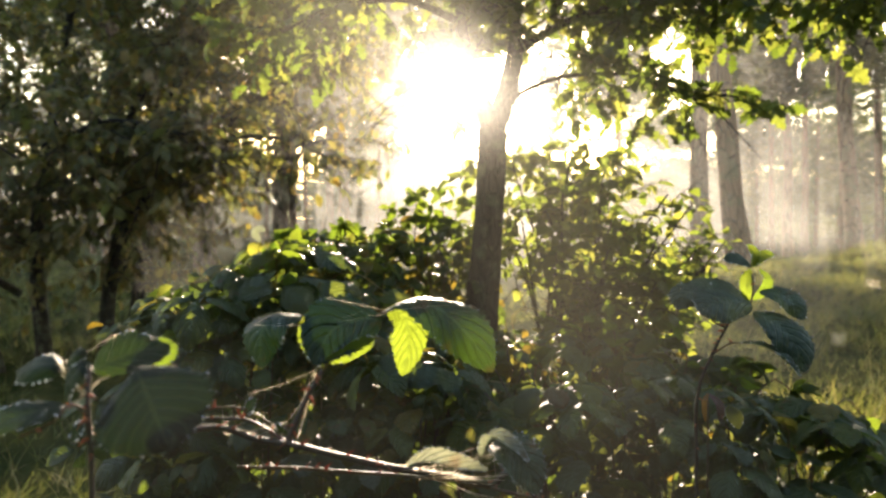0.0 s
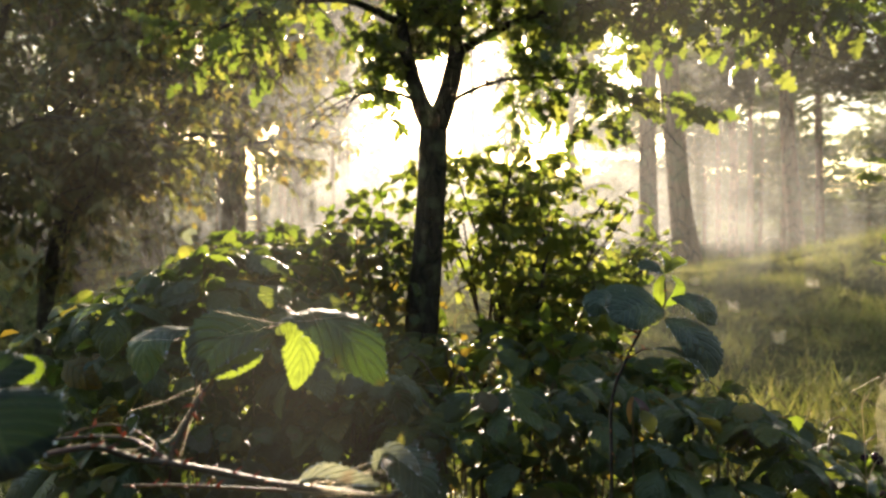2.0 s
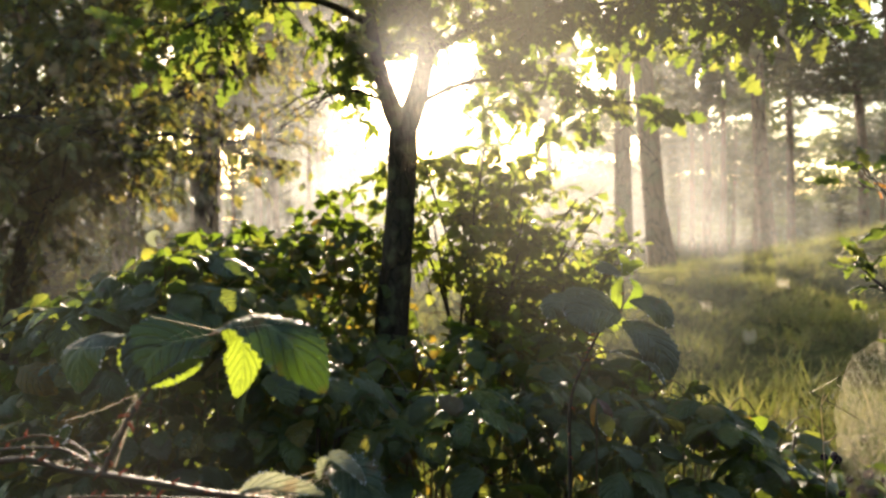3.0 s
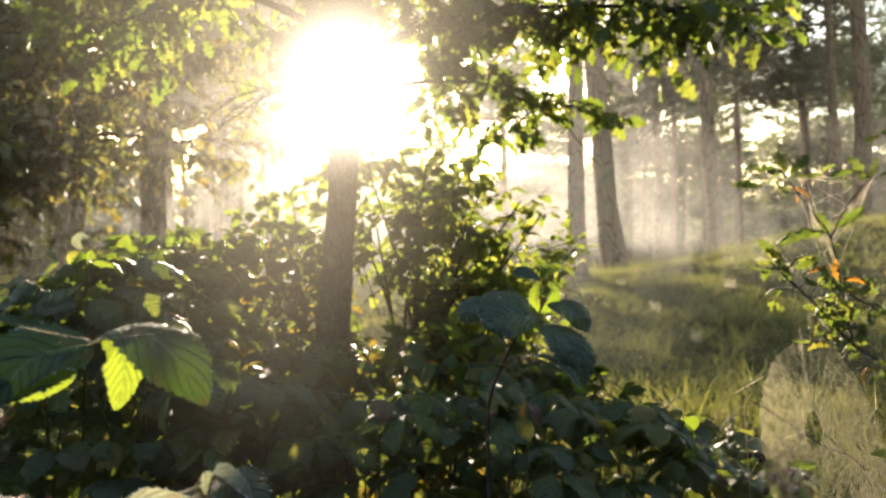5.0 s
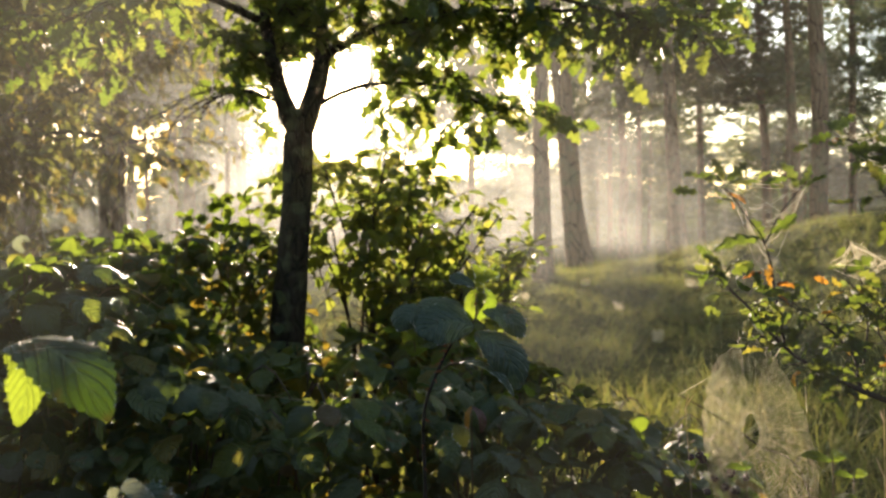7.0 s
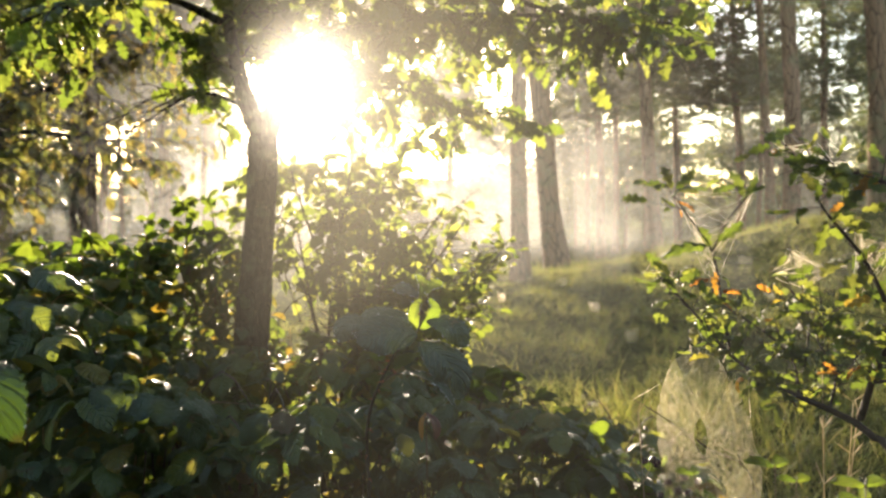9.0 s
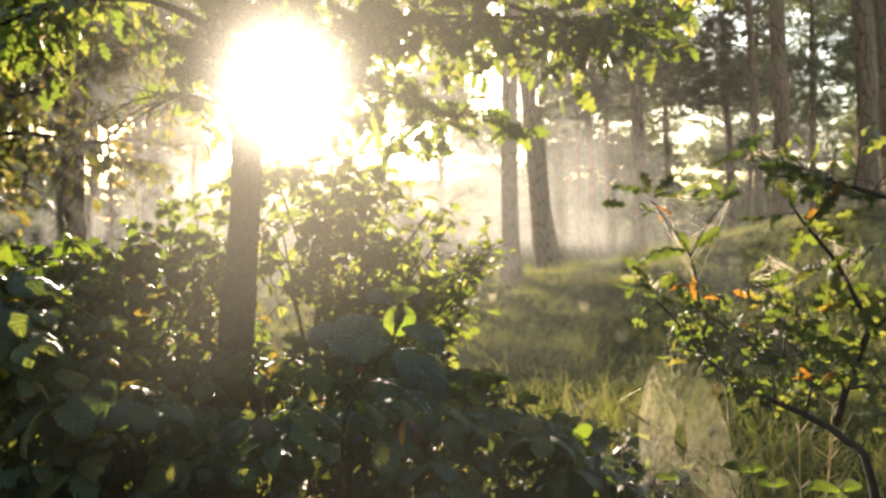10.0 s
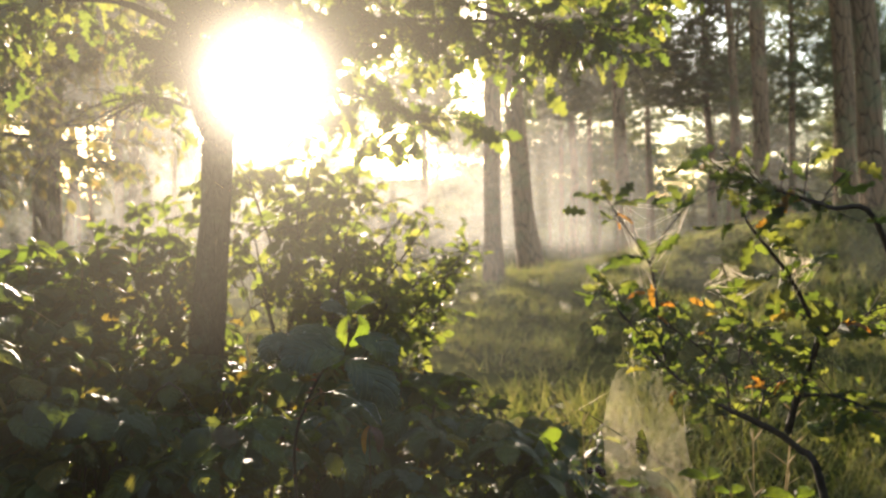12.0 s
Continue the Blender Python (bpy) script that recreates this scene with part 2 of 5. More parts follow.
def quads(name, v, f, uv=None, smooth=True):
    """A mesh from arrays of corners and four-sided faces."""
    v, f = np.asarray(v, np.float32), np.asarray(f, np.int32)
    me = bpy.data.meshes.new(name)
    me.vertices.add(len(v))
    me.vertices.foreach_set("co", v.ravel())
    me.loops.add(f.size)
    me.loops.foreach_set("vertex_index", f.ravel())
    me.polygons.add(len(f))
    me.polygons.foreach_set("loop_start", np.arange(0, f.size, 4, dtype=np.int32))
    me.polygons.foreach_set("loop_total", np.full(len(f), 4, np.int32))
    me.polygons.foreach_set("use_smooth", np.full(len(f), smooth))
    if uv is not None:
        layer = me.uv_layers.new(name="UVMap")
        layer.data.foreach_set("uv", np.asarray(uv, np.float32)[f.ravel()].ravel())
    me.update(calc_edges=True)
    return me


def leaf_shape(rows, cols, width, peak=0.42, serr=0.0, fold=0.25, curl=0.25, pleat=0.0, lobes=0.0, blunt=0.0, twist=0.0):
    """A leaf one long, base at the origin, tip along y, upper side along z."""
    v, uv = [], []
    for i in range(rows + 1):
        s = i / rows
        a = math.log(0.5) / math.log(peak)
        w = math.sin(math.pi * min(1, s ** a)) ** (0.75 - 0.3 * blunt) * width / 2 + 0.012 * (1 - s)
        w *= 1 - lobes * (0.5 + 0.5 * math.cos(2 * math.pi * 3.6 * s)) * (0.2 + 0.8 * (s < 0.93))
        for j in range(-cols, cols + 1):
            u = j / cols
            e = w * (1 + serr * (1 if i % 2 else -1)) if abs(j) == cols else w
            x = u * e
            y = s + 0.10 * abs(u) * math.sin(math.pi * s)
            z = fold * abs(x) + pleat * math.sin(2 * math.pi * 5 * (s - 0.3 * abs(u))) * abs(u) - curl * s * s
            z -= 0.6 * curl * u * u * width
            t = twist * s
            v.append((x * math.cos(t) - z * math.sin(t), y, x * math.sin(t) + z * math.cos(t)))
            uv.append((0.5 + u / 2, s))
    k = 2 * cols + 1
    f = [(i * k + j, i * k + j + 1, (i + 1) * k + j + 1, (i + 1) * k + j) for i in range(rows) for j in range(k - 1)]
    return np.array(v), np.array(f), np.array(uv)


def leaf_mesh(name, *args, **kw):
    v, f, uv = leaf_shape(*args, **kw)
    return quads(name, v, f, uv)


def aim(base, way, up, size, wide=1.0):
    """The pose of a leaf: base, direction of its tip, side of its upper face, length."""
    y = Vector(way).normalized()
    x = y.cross(Vector(up))
    if x.length < 1e-4:
        x = y.orthogonal()
    x.normalize()
    z = x.cross(y)
    m = Matrix((x * size * wide, y * size, z * size)).transposed().to_4x4()
    m.translation = base
    return m


def joined(name, shapes, mats):
    """Many copies of some shapes, in turn, in one mesh."""
    vs, fs, us, at = [], [], [], 0
    arr = np.array([[list(r) for r in m] for m in mats])
    for i, (v, f, uv) in enumerate(shapes):
        a = arr[i::len(shapes)]
        if not len(a):
            continue
        p = np.einsum("nij,kj->nki", a[:, :3, :3], v) + a[:, None, :3, 3]
        n, k = len(a), len(v)
        vs.append(p.reshape(-1, 3))
        fs.append((f[None] + (np.arange(n) * k)[:, None, None]).reshape(-1, 4) + at)
        us.append(np.tile(uv, (n, 1)))
        at += n * k
    return quads(name, np.concatenate(vs), np.concatenate(fs), np.concatenate(us))


def tube(pts, radii, sides=6, wob=0.0):
    """Corners and faces of a tapered round rod along points."""
    pts = [Vector(p) for p in pts]
    v, f = [], []
    side = None
    for i, p in enumerate(pts):
        d = (pts[min(i + 1, len(pts) - 1)] - pts[max(i - 1, 0)]).normalized()
        side = d.orthogonal().normalized() if side is None else (side - d * side.dot(d)).normalized()
        other = d.cross(side)
        for j in range(sides):
            a = 2 * math.pi * j / sides
            r = radii[i] * (1 + wob * noise.noise(p * 9 + Vector((j * 3.1, 0, 0))))
            v.append(p + (side * math.cos(a) + other * math.sin(a)) * r)
    for i in range(len(pts) - 1):
        for j in range(sides):
            k = (j + 1) % sides
            f.append((i * sides + j, i * sides + k, (i + 1) * sides + k, (i + 1) * sides + j))
    c = len(v)
    v.append(pts[-1])
    b = (len(pts) - 1) * sides
    for j in range(0, sides - 1, 2):
        f.append((b + j, b + j + 1, b + (j + 2) % sides, c))
    return [tuple(q) for q in v], f


def rods(name, parts):
    v, f = [], []
    for a, b in parts:
        at = len(v)
        v += a
        f += [tuple(i + at for i in q) for q in b]
    return quads(name, v, f)


def smooth_line(pts, n):
    """n points on a Catmull-Rom line through pts."""
    p = [Vector(q) for q in pts]
    p = [p[0] * 2 - p[1]] + p + [p[-1] * 2 - p[-2]]
    out = []
    for i in range(n):
        s = i / (n - 1) * (len(p) - 3)
        k = min(int(s), len(p) - 4)
        t = s - k
        a, b, c, d = p[k:k + 4]
        out.append(0.5 * (2 * b + (c - a) * t + (2 * a - 5 * b + 4 * c - d) * t * t + (3 * b - a - 3 * c + d) * t ** 3))
    return out


def taper(r0, r1, n):
    return [r0 + (r1 - r0) * i / (n - 1) for i in range(n)]


def rand_way(rng, flat=1.0):
    a = rng.uniform(0, 2 * math.pi)
    z = rng.uniform(-1, 1) * flat
    r = math.sqrt(max(0, 1 - z * z))
    return Vector((r * math.cos(a), r * math.sin(a), z))


def sprout(rng, line, count, length, rods_out, spots, radius, start=0.2, droop=0.15, spread=0.9, step=0.03, turn=0.0, sub=0):
    """Side twigs along a line, with places for leaves on them."""
    n = len(line)
    for i in range(count):
        s = rng.uniform(start, 1.0) * (n - 1)
        k = min(int(s), n - 2)
        p = line[k].lerp(line[k + 1], s - k)
        d = (line[k + 1] - line[k]).normalized()
        w = (d * rng.uniform(0.2, 0.8) + rand_way(rng, 0.7) * spread).normalized()
        size = length * rng.uniform(0.5, 1.2)
        pts, q = [p.copy()], p.copy()
        segs = 5
        for j in range(segs):
            w = (w + rand_way(rng) * 0.22 - Vector((0, 0, droop * (j + 1) / segs))).normalized()
            q = q + w * size / segs
            pts.append(q.copy())
        rods_out.append(tube(pts, taper(radius, radius * 0.35, len(pts)), 4))
        if sub:
            sprout(rng, pts, sub, length * 0.55, rods_out, spots, radius * 0.6, 0.15, droop, spread, step)
        c = max(2, int(size / step))
        for j in range(c):
            t = (j + 1) / c * segs
            a = min(int(t), segs - 1)
            spots.append((pts[a].lerp(pts[a + 1], t - a), (pts[a + 1] - pts[a]).normalized()))


def leaves_at(rng, spots, size, droop=0.35, flat=1.0, wild=0.8):
    out = []
    for p, d in spots:
        w = (d * 0.5 + rand_way(rng, 0.6) * wild - Vector((0, 0, droop))).normalized()
        up = (Vector((0, 0, 1)) * flat + rand_way(rng) * 0.7).normalized()
        out.append(aim(p, w, up, size * rng.uniform(0.55, 1.2)))
    return out


# ---- ground ----
def ground_height(x, y):
    z = 1.15 * math.exp(-((x - 10.2) / 2.8) ** 2 / 2 - ((y - 10.8) / 2.2) ** 2 / 2)
    z += 0.05 * max(0.0, noise.noise(Vector((x * 1.1 + 3, y * 1.1, 9)))) * min(1.0, y / 4)
    z += 0.5 * math.exp(-((x - 15.0) / 4.0) ** 2 / 2 - ((y - 13.0) / 4.0) ** 2 / 2)
    far = min(1.0, math.hypot(x, y) / 4)
    z += 0.07 * far * noise.noise(Vector((x * 0.6, y * 0.6, 0))) + 0.035 * far * noise.noise(Vector((x * 1.9, y * 1.9, 4)))
    return z


def build_ground():
    def axis(lo, hi, step):
        mid = list(np.arange(lo, hi, step))
        out = [hi + 1.0 * 1.6 ** i for i in range(16)]
        return [lo - 1.0 * 1.6 ** i for i in range(15, -1, -1)] + mid + out
    xs, ys = axis(-8, 18, 0.22), axis(-3, 24, 0.22)
    v = [(x, y, ground_height(x, y)) for y in ys for x in xs]
    k = len(xs)
    f = [(j * k + i, j * k + i + 1, (j + 1) * k + i + 1, (j + 1) * k + i) for j in range(len(ys) - 1) for i in range(k - 1)]
    me = quads("ground", v, f)
    me.materials.append(SOIL)
    tagged(new("ground", me), "mossy uneven forest floor of short grass and heath", "ground", kind="structure")


build_ground()


def build_grass():
    rng = random.Random(4)
    blades = []
    for j in range(4):
        vs, fs, us, at = [], [], [], 0
        for b in range(9):
            c, w = rng.uniform(0.2, 0.9), 0.018
            v = np.array([(-w, 0, 0), (w, 0, 0), (-w * 0.8, 0.5, -c * 0.25), (w * 0.8, 0.5, -c * 0.25), (-w * 0.1, 1, -c), (w * 0.1, 1, -c)])
            f, uv = np.array([(0, 1, 3, 2), (2, 3, 5, 4)]), np.array([(0.3, 0), (0.7, 0), (0.3, 0.5), (0.7, 0.5), (0.5, 1), (0.5, 1)])
            w = (Vector((0, 0, 1)) + rand_way(rng, 0.1) * 0.55).normalized()
            m = np.array(aim((rng.uniform(-0.3, 0.3), rng.uniform(-0.3, 0.3), 0), w, rand_way(rng), rng.uniform(0.5, 1.1)))
            vs.append(v @ m[:3, :3].T + m[:3, 3])
            fs.append(f + at)
            us.append(uv)
            at += len(v)
        blades.append((np.concatenate(vs), np.concatenate(fs), np.concatenate(us)))
    mats = []
    while len(mats) < 18500:
        y = 2.2 + 17 * rng.random() ** 1.5
        x = rng.uniform(-0.7, 0.95) * (y + 1.0) + 0.4
        bank = len(mats) % 3 == 0
        if bank:
            x, y = rng.uniform(2.5, 14), rng.uniform(5.5, 15)
        if x < -0.2 and y < 4.5 and rng.random() < 0.75:
            continue
        thick = noise.noise(Vector((x * 0.8, y * 0.8, 7)))
        if thick < rng.uniform(-0.9, 0.0):
            continue
        s = rng.uniform(0.04, 0.13) * max(0.45, 1 + thick * 1.2) * (1.5 if bank else 1)
        mats.append(pose(x, y, ground_height(x, y) - 0.01, 0, 0, rng.uniform(0, 360)) @ Matrix.Scale(s, 4))
    # taller tufts in the clearing
    for i in range(190):
        x, y = rng.uniform(0.9, 5.0), rng.uniform(2.9, 8.0)
        if noise.noise(Vector((x * 1.3, y * 1.3, 2))) > -0.05:
            mats.append(pose(x, y, ground_height(x, y) - 0.01, 0, 0, rng.uniform(0, 360)) @ Matrix.Scale(rng.uniform(0.13, 0.24), 4))
    me = joined("grass", blades, mats)
    me.materials.append(GRASS)
    tagged(new("grass", me), "tufts of dewy pale green forest grass, backlit", "grass", kind="stuff")


build_grass()


# ---- pines ----
def blade_shape(width):
    """One narrow pointed blade, one long."""
    v = np.array([(0, 0, 0), (width / 2, 0.45, 0.02), (0, 1, -0.05), (-width / 2, 0.45, 0.02)])
    return v, np.array([(0, 1, 2, 3)]), np.array([(0.5, 0), (0.8, 0.45), (0.5, 1), (0.2, 0.45)])


def pine_parts(seed, height, radius, crown_from, spread, clumps, blades=30, size=0.5, width=0.16):
    """Trunk, limbs and needle tufts of one pine, standing at the origin."""
    rng = random.Random(seed)
    n = 16
    line = [Vector((0.12 * noise.noise(Vector((seed * 7.3, i * 0.45, 0))) * i / 4, 0.12 * noise.noise(Vector((0, i * 0.45, seed * 3.7))) * i / 4, height * i / (n - 1))) for i in range(n)]
    rad = [radius * (1.0 - 0.75 * i / (n - 1)) * (1.35 if i == 0 else 1) for i in range(n)]
    trunk = rods("trunk", [tube(line, rad, 12, 0.12)])
    limbs, spots = [], []
    for i in range(30):
        s = crown_from + (0.98 - crown_from) * rng.random()
        k = s * (n - 1)
        p = line[int(k)].lerp(line[min(int(k) + 1, n - 1)], k - int(k))
        a = rng.uniform(0, 2 * math.pi)
        w = Vector((math.cos(a), math.sin(a), rng.uniform(-0.05, 0.5)))
        size = spread * (1.15 - 0.7 * (s - crown_from) / (1 - crown_from)) * rng.uniform(0.5, 1.1)
        pts = [p]
        for j in range(4):
            w = (w + rand_way(rng) * 0.25 + Vector((0, 0, 0.06))).normalized()
            pts.append(pts[-1] + w * size / 4)
        limbs.append(tube(pts, taper(radius * 0.22, radius * 0.05, 5), 5))
        for j in range(clumps):
            t = rng.uniform(1.8, 4)
            k = min(int(t), 3)
            spots.append(pts[k].lerp(pts[k + 1], t - k) + rand_way(rng, 0.4) * rng.uniform(0, 0.12) * spread)
    # a clump is a flat cloud of narrow blades
    bursts = []
    for j in range(3):
        vs, fs, us, at = [], [], [], 0
        for b in range(blades):
            v, f, uv = blade_shape(width)
            m = np.array(aim(Matrix.Diagonal((0.8, 0.8, 0.32)) @ rand_way(rng) * rng.random() ** 0.5, (rand_way(rng, 0.6) + Vector((0, 0, 0.3))), rand_way(rng), rng.uniform(0.3, 0.6)))
            vs.append(v @ m[:3, :3].T + m[:3, 3])
            fs.append(f + at)
            us.append(uv)
            at += len(v)
        bursts.append((np.concatenate(vs), np.concatenate(fs), np.concatenate(us)))
    mats = [Matrix.Translation(p) @ pose(0, 0, 0, 0, 0, rng.uniform(0, 360)) @ Matrix.Scale(size * rng.uniform(0.65, 1.35), 4) for p in spots]
    return trunk, rods("limbs", limbs), joined("needles", bursts, mats)


def build_pines():
    kinds = []
    for j, (h, r, c, sp, clumps) in enumerate([(15, 0.19, 0.42, 2.2, 4), (17, 0.17, 0.5, 2.4, 4), (13, 0.15, 0.36, 2.0, 4)]):
        made = pine_parts(11 + j, h, r, c, sp, clumps)
        kinds.append((made, r))
    stand = [
        # x, y, trunk radius, lean in x and y (degrees), kind
        (3.83, 11.8, 0.155, -0.6, 1, 0), (5.53, 14.6, 0.235, -8.0, 1, 1), (9.75, 18.3, 0.21, -3.5, -1, 0),
        (10.6, 24.0, 0.16, -1.5, 0, 2), (13.9, 30.0, 0.15, -1, 0, 1), (14.9, 22.0, 0.17, -5, 2, 2),
        (13.1, 18.0, 0.15, -4.5, 0, 1), (11.5, 15.0, 0.20, -3, 0, 1), 
        (12.1, 13.0, 0.22, -5, 0, 1), (10.5, 10.6, 0.21, -8, 0, 1), (-1.68, 6.9, 0.125, -1, 1, 2),
        (-1.4, 24.0, 0.13, 1, 0, 1), (-5.5, 15.0, 0.2, -2, 0, 1), (-9.0, 18.0, 0.22, 1, 0, 2), (-4.4, 26.0, 0.2, -1, 0, 0), (6.2, 30.0, 0.18, 1, 0, 2),
        (2.6, 34.0, 0.2, -2, 0, 1), (-3.6, 21.0, 0.13, -1, 0, 2), (-6.8, 27.0, 0.15, 2, 0, 2), (-3.4, 32.0, 0.15, -2, 0, 2), (-8.8, 24.0, 0.14, 1, 0, 2),
    ]
    for x, y, r, lx, ly, k in stand:
        (trunk, limbs, needles), r0 = kinds[k]
        ob = thing("pine_tree", (0, 0, 0), "tall Scots pine with a bare grey-brown trunk in mist", "tree", "pines of the wood")
        part("trunk", trunk, PINE_BARK, ob)
        part("limb", limbs, PINE_BARK, ob, kind="stuff")
        part("crown", needles, NEEDLE, ob, kind="stuff")
        s = r / r0
        ob.matrix_basis = pose(x, y, ground_height(x, y) - 0.05, ly, lx) @ Matrix.Diagonal((s, s, max(0.8, min(1.3, s)), 1))
    return kinds


PINES = build_pines()


def build_far_wood():
    """The wood behind, all stems and crowns in two meshes."""
    rng = random.Random(21)
    stems, vs, fs, us, at = [], [], [], [], 0
    shapes, faces = [], []
    for j, (c, clumps) in enumerate([(0.34, 3), (0.42, 4), (0.30, 3), (0.38, 4), (0.12, 4), (0.18, 4), (0.08, 4), (0.15, 4)]):
        needles = pine_parts(51 + j, 14, 0.15, c, 2.3, clumps, 34, 0.55, 0.13)[2]
        v, f = np.empty(len(needles.vertices) * 3), np.empty(len(needles.loops), np.int32)
        needles.vertices.foreach_get("co", v)
        needles.loops.foreach_get("vertex_index", f)
        shapes.append(v.reshape(-1, 3))
        faces.append(f.reshape(-1, 4))
        bpy.data.meshes.remove(needles)

    def tree(x, y, wide, tall, down=0.0, stem=0.0, k=0):
        nonlocal at
        turn = pose(x, y, ground_height(x, y) - down, rng.uniform(-2, 2), rng.uniform(-2, 2), rng.uniform(0, 360))
        m = np.array(turn @ Matrix.Diagonal((wide, wide, tall, 1)))
        v, f = shapes[k % 8], faces[k % 8]
        vs.append(v @ m[:3, :3].T + m[:3, 3])
        fs.append(f + at)
        us.append(np.tile(((0.3, 0.5),), (len(v), 1)))
        at += len(v)
        if stem:
            top = m[:3, :3] @ np.array((0, 0, 13.5)) + m[:3, 3]
            stems.append(tube([m[:3, 3], (m[:3, 3] * 2 + top) / 3, top], [stem, stem * 0.8, stem * 0.3], 6))

    def from_sun(x, y):
        return abs(x - 0.2 + 0.0155 * y)

    # tall pines with bare stems round the clearing
    for i in range(25):
        y = rng.uniform(21, 33)
        x = (-0.92 + 2.15 * (i + rng.uniform(0.15, 0.85)) / 25) * y
        if from_sun(x, y) > 2.9 and not 3.2 < x < 8.5:
            tree(x, y, rng.uniform(0.7, 1.05), rng.uniform(0.9, 1.25), 0, rng.uniform(0.10, 0.17), i % 4)
    for i, (x, y) in enumerate([(16.0, 19.5), (20.0, 20.5)]):
        tree(x, y, rng.uniform(0.8, 1.1), rng.uniform(0.8, 1.0), 0, 0.13, i % 4)
    # a second belt, lower where the sun stands
    for i in range(66):
        y = rng.uniform(38, 62)
        x = (-0.95 + 2.25 * (i + rng.uniform(0.1, 0.9)) / 66) * y
        tall = rng.uniform(0.62, 1.1)
        if from_sun(x, y) < 3.0:
            tall = rng.uniform(0.10, 0.17) * y / 14
        elif 3.0 < x < 10.5:
            # kept low here so that sunlight reaches the mist and the grass
            tall *= 0.55
        tree(x, y, rng.uniform(0.9, 1.4), tall, rng.uniform(0.5, 2.5), rng.uniform(0.11, 0.18), 4 + i % 4)
    # half-grown trees stay below the low sun
    for i in range(12):
        y = rng.uniform(35, 48)
        tree(-5.5 + 0.95 * (i + rng.random()), y, rng.uniform(0.5, 0.8), rng.uniform(0.10, 0.155) * y / 14, 0.4, 0.08, 4 + i % 4)
    # slim pines on both sides of the gap
    for i, (x, y, wide, tall) in enumerate([(-2.5, 25, 0.5, 0.8), (-3.4, 27, 0.55, 0.9), (-4.6, 24, 0.5, 0.75), (-5.8, 26, 0.6, 0.95), (2.1, 26, 0.45, 0.8), (3.3, 29, 0.5, 0.85)]):
        tree(x, y, wide, tall, 0, 0.09, i)
    # undergrowth closes the far edge
    for i in range(120):
        y = rng.uniform(70, 105)
        x = (-1.1 + 2.5 * (i + rng.random()) / 120) * y
        tree(x, y, rng.uniform(2.2, 3.2), rng.uniform(0.55, 0.85), 3.6, 0, 4 + i % 4)
    # unseen trees added behind and beside the camera to block sky light
    for i in range(20):
        a = radians(188 + 164 * (i + rng.uniform(0.2, 0.8)) / 20)
        r = rng.uniform(6.5, 11)
        tree(r * math.cos(a), r * math.sin(a), 0.85, rng.uniform(0.6, 0.8), 2.0, 0.16, 4 + i % 4)
    me = joined_raw("far_wood", vs, fs, us)
    me.materials.append(NEEDLE)
    ob = tagged(new("far_wood", me), "misty pine wood in the distance and unseen added trees behind the camera", "trees", kind="stuff")
    W[ob] = Matrix()
    part("stems", rods("stems", stems), PINE_BARK, ob, kind="stuff")


def joined_raw(name, vs, fs, us):
    return quads(name, np.concatenate(vs), np.concatenate(fs), np.concatenate(us))


build_far_wood()


# ---- mist ----
def build_mist():
    rows = [(3.4, 0.014, 7), (7.2, 0.030, 8), (10.4, 0.026, 10), (16.4, 0.050, 13), (20.5, 0.065, 16), (35.0, 0.06, 20), (66.0, 0.06, 24)]
    for y, amount, high in rows:
        w = y * 1.6 + 4
        v, n = [], 14
        for j in range(2):
            for i in range(n + 1):
                x = -w + 2 * w * i / n
                v.append((x, y + 0.05 * y * noise.noise(Vector((x * 0.3 / y * 6, y, 0))), -0.3 + j * (high * 1.1)))
        f = [(i, i + 1, n + 2 + i, n + 1 + i) for i in range(n)]
        me = quads("mist", v, f)
        me.materials.append(mist_mat("mist", amount, 0.9 / y, 0.0, high, 0.94, y))
        tagged(new("mist", me), "thin sunlit morning mist between the trees", "mist", kind="stuff")
    # added veil close to the camera, square to the sunlight, imitates lens glare
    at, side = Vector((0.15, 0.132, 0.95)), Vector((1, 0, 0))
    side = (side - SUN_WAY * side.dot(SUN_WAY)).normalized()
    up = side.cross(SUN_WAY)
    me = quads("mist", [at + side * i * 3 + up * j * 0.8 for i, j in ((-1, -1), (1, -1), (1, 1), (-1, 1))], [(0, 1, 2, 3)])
    me.materials.append(glare_mat("glare_veil", 0.0068, 0.32, 0.22))
    tagged(new("mist", me), "thin added veil close to the camera that imitates sun glare", "mist", kind="stuff")


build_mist()


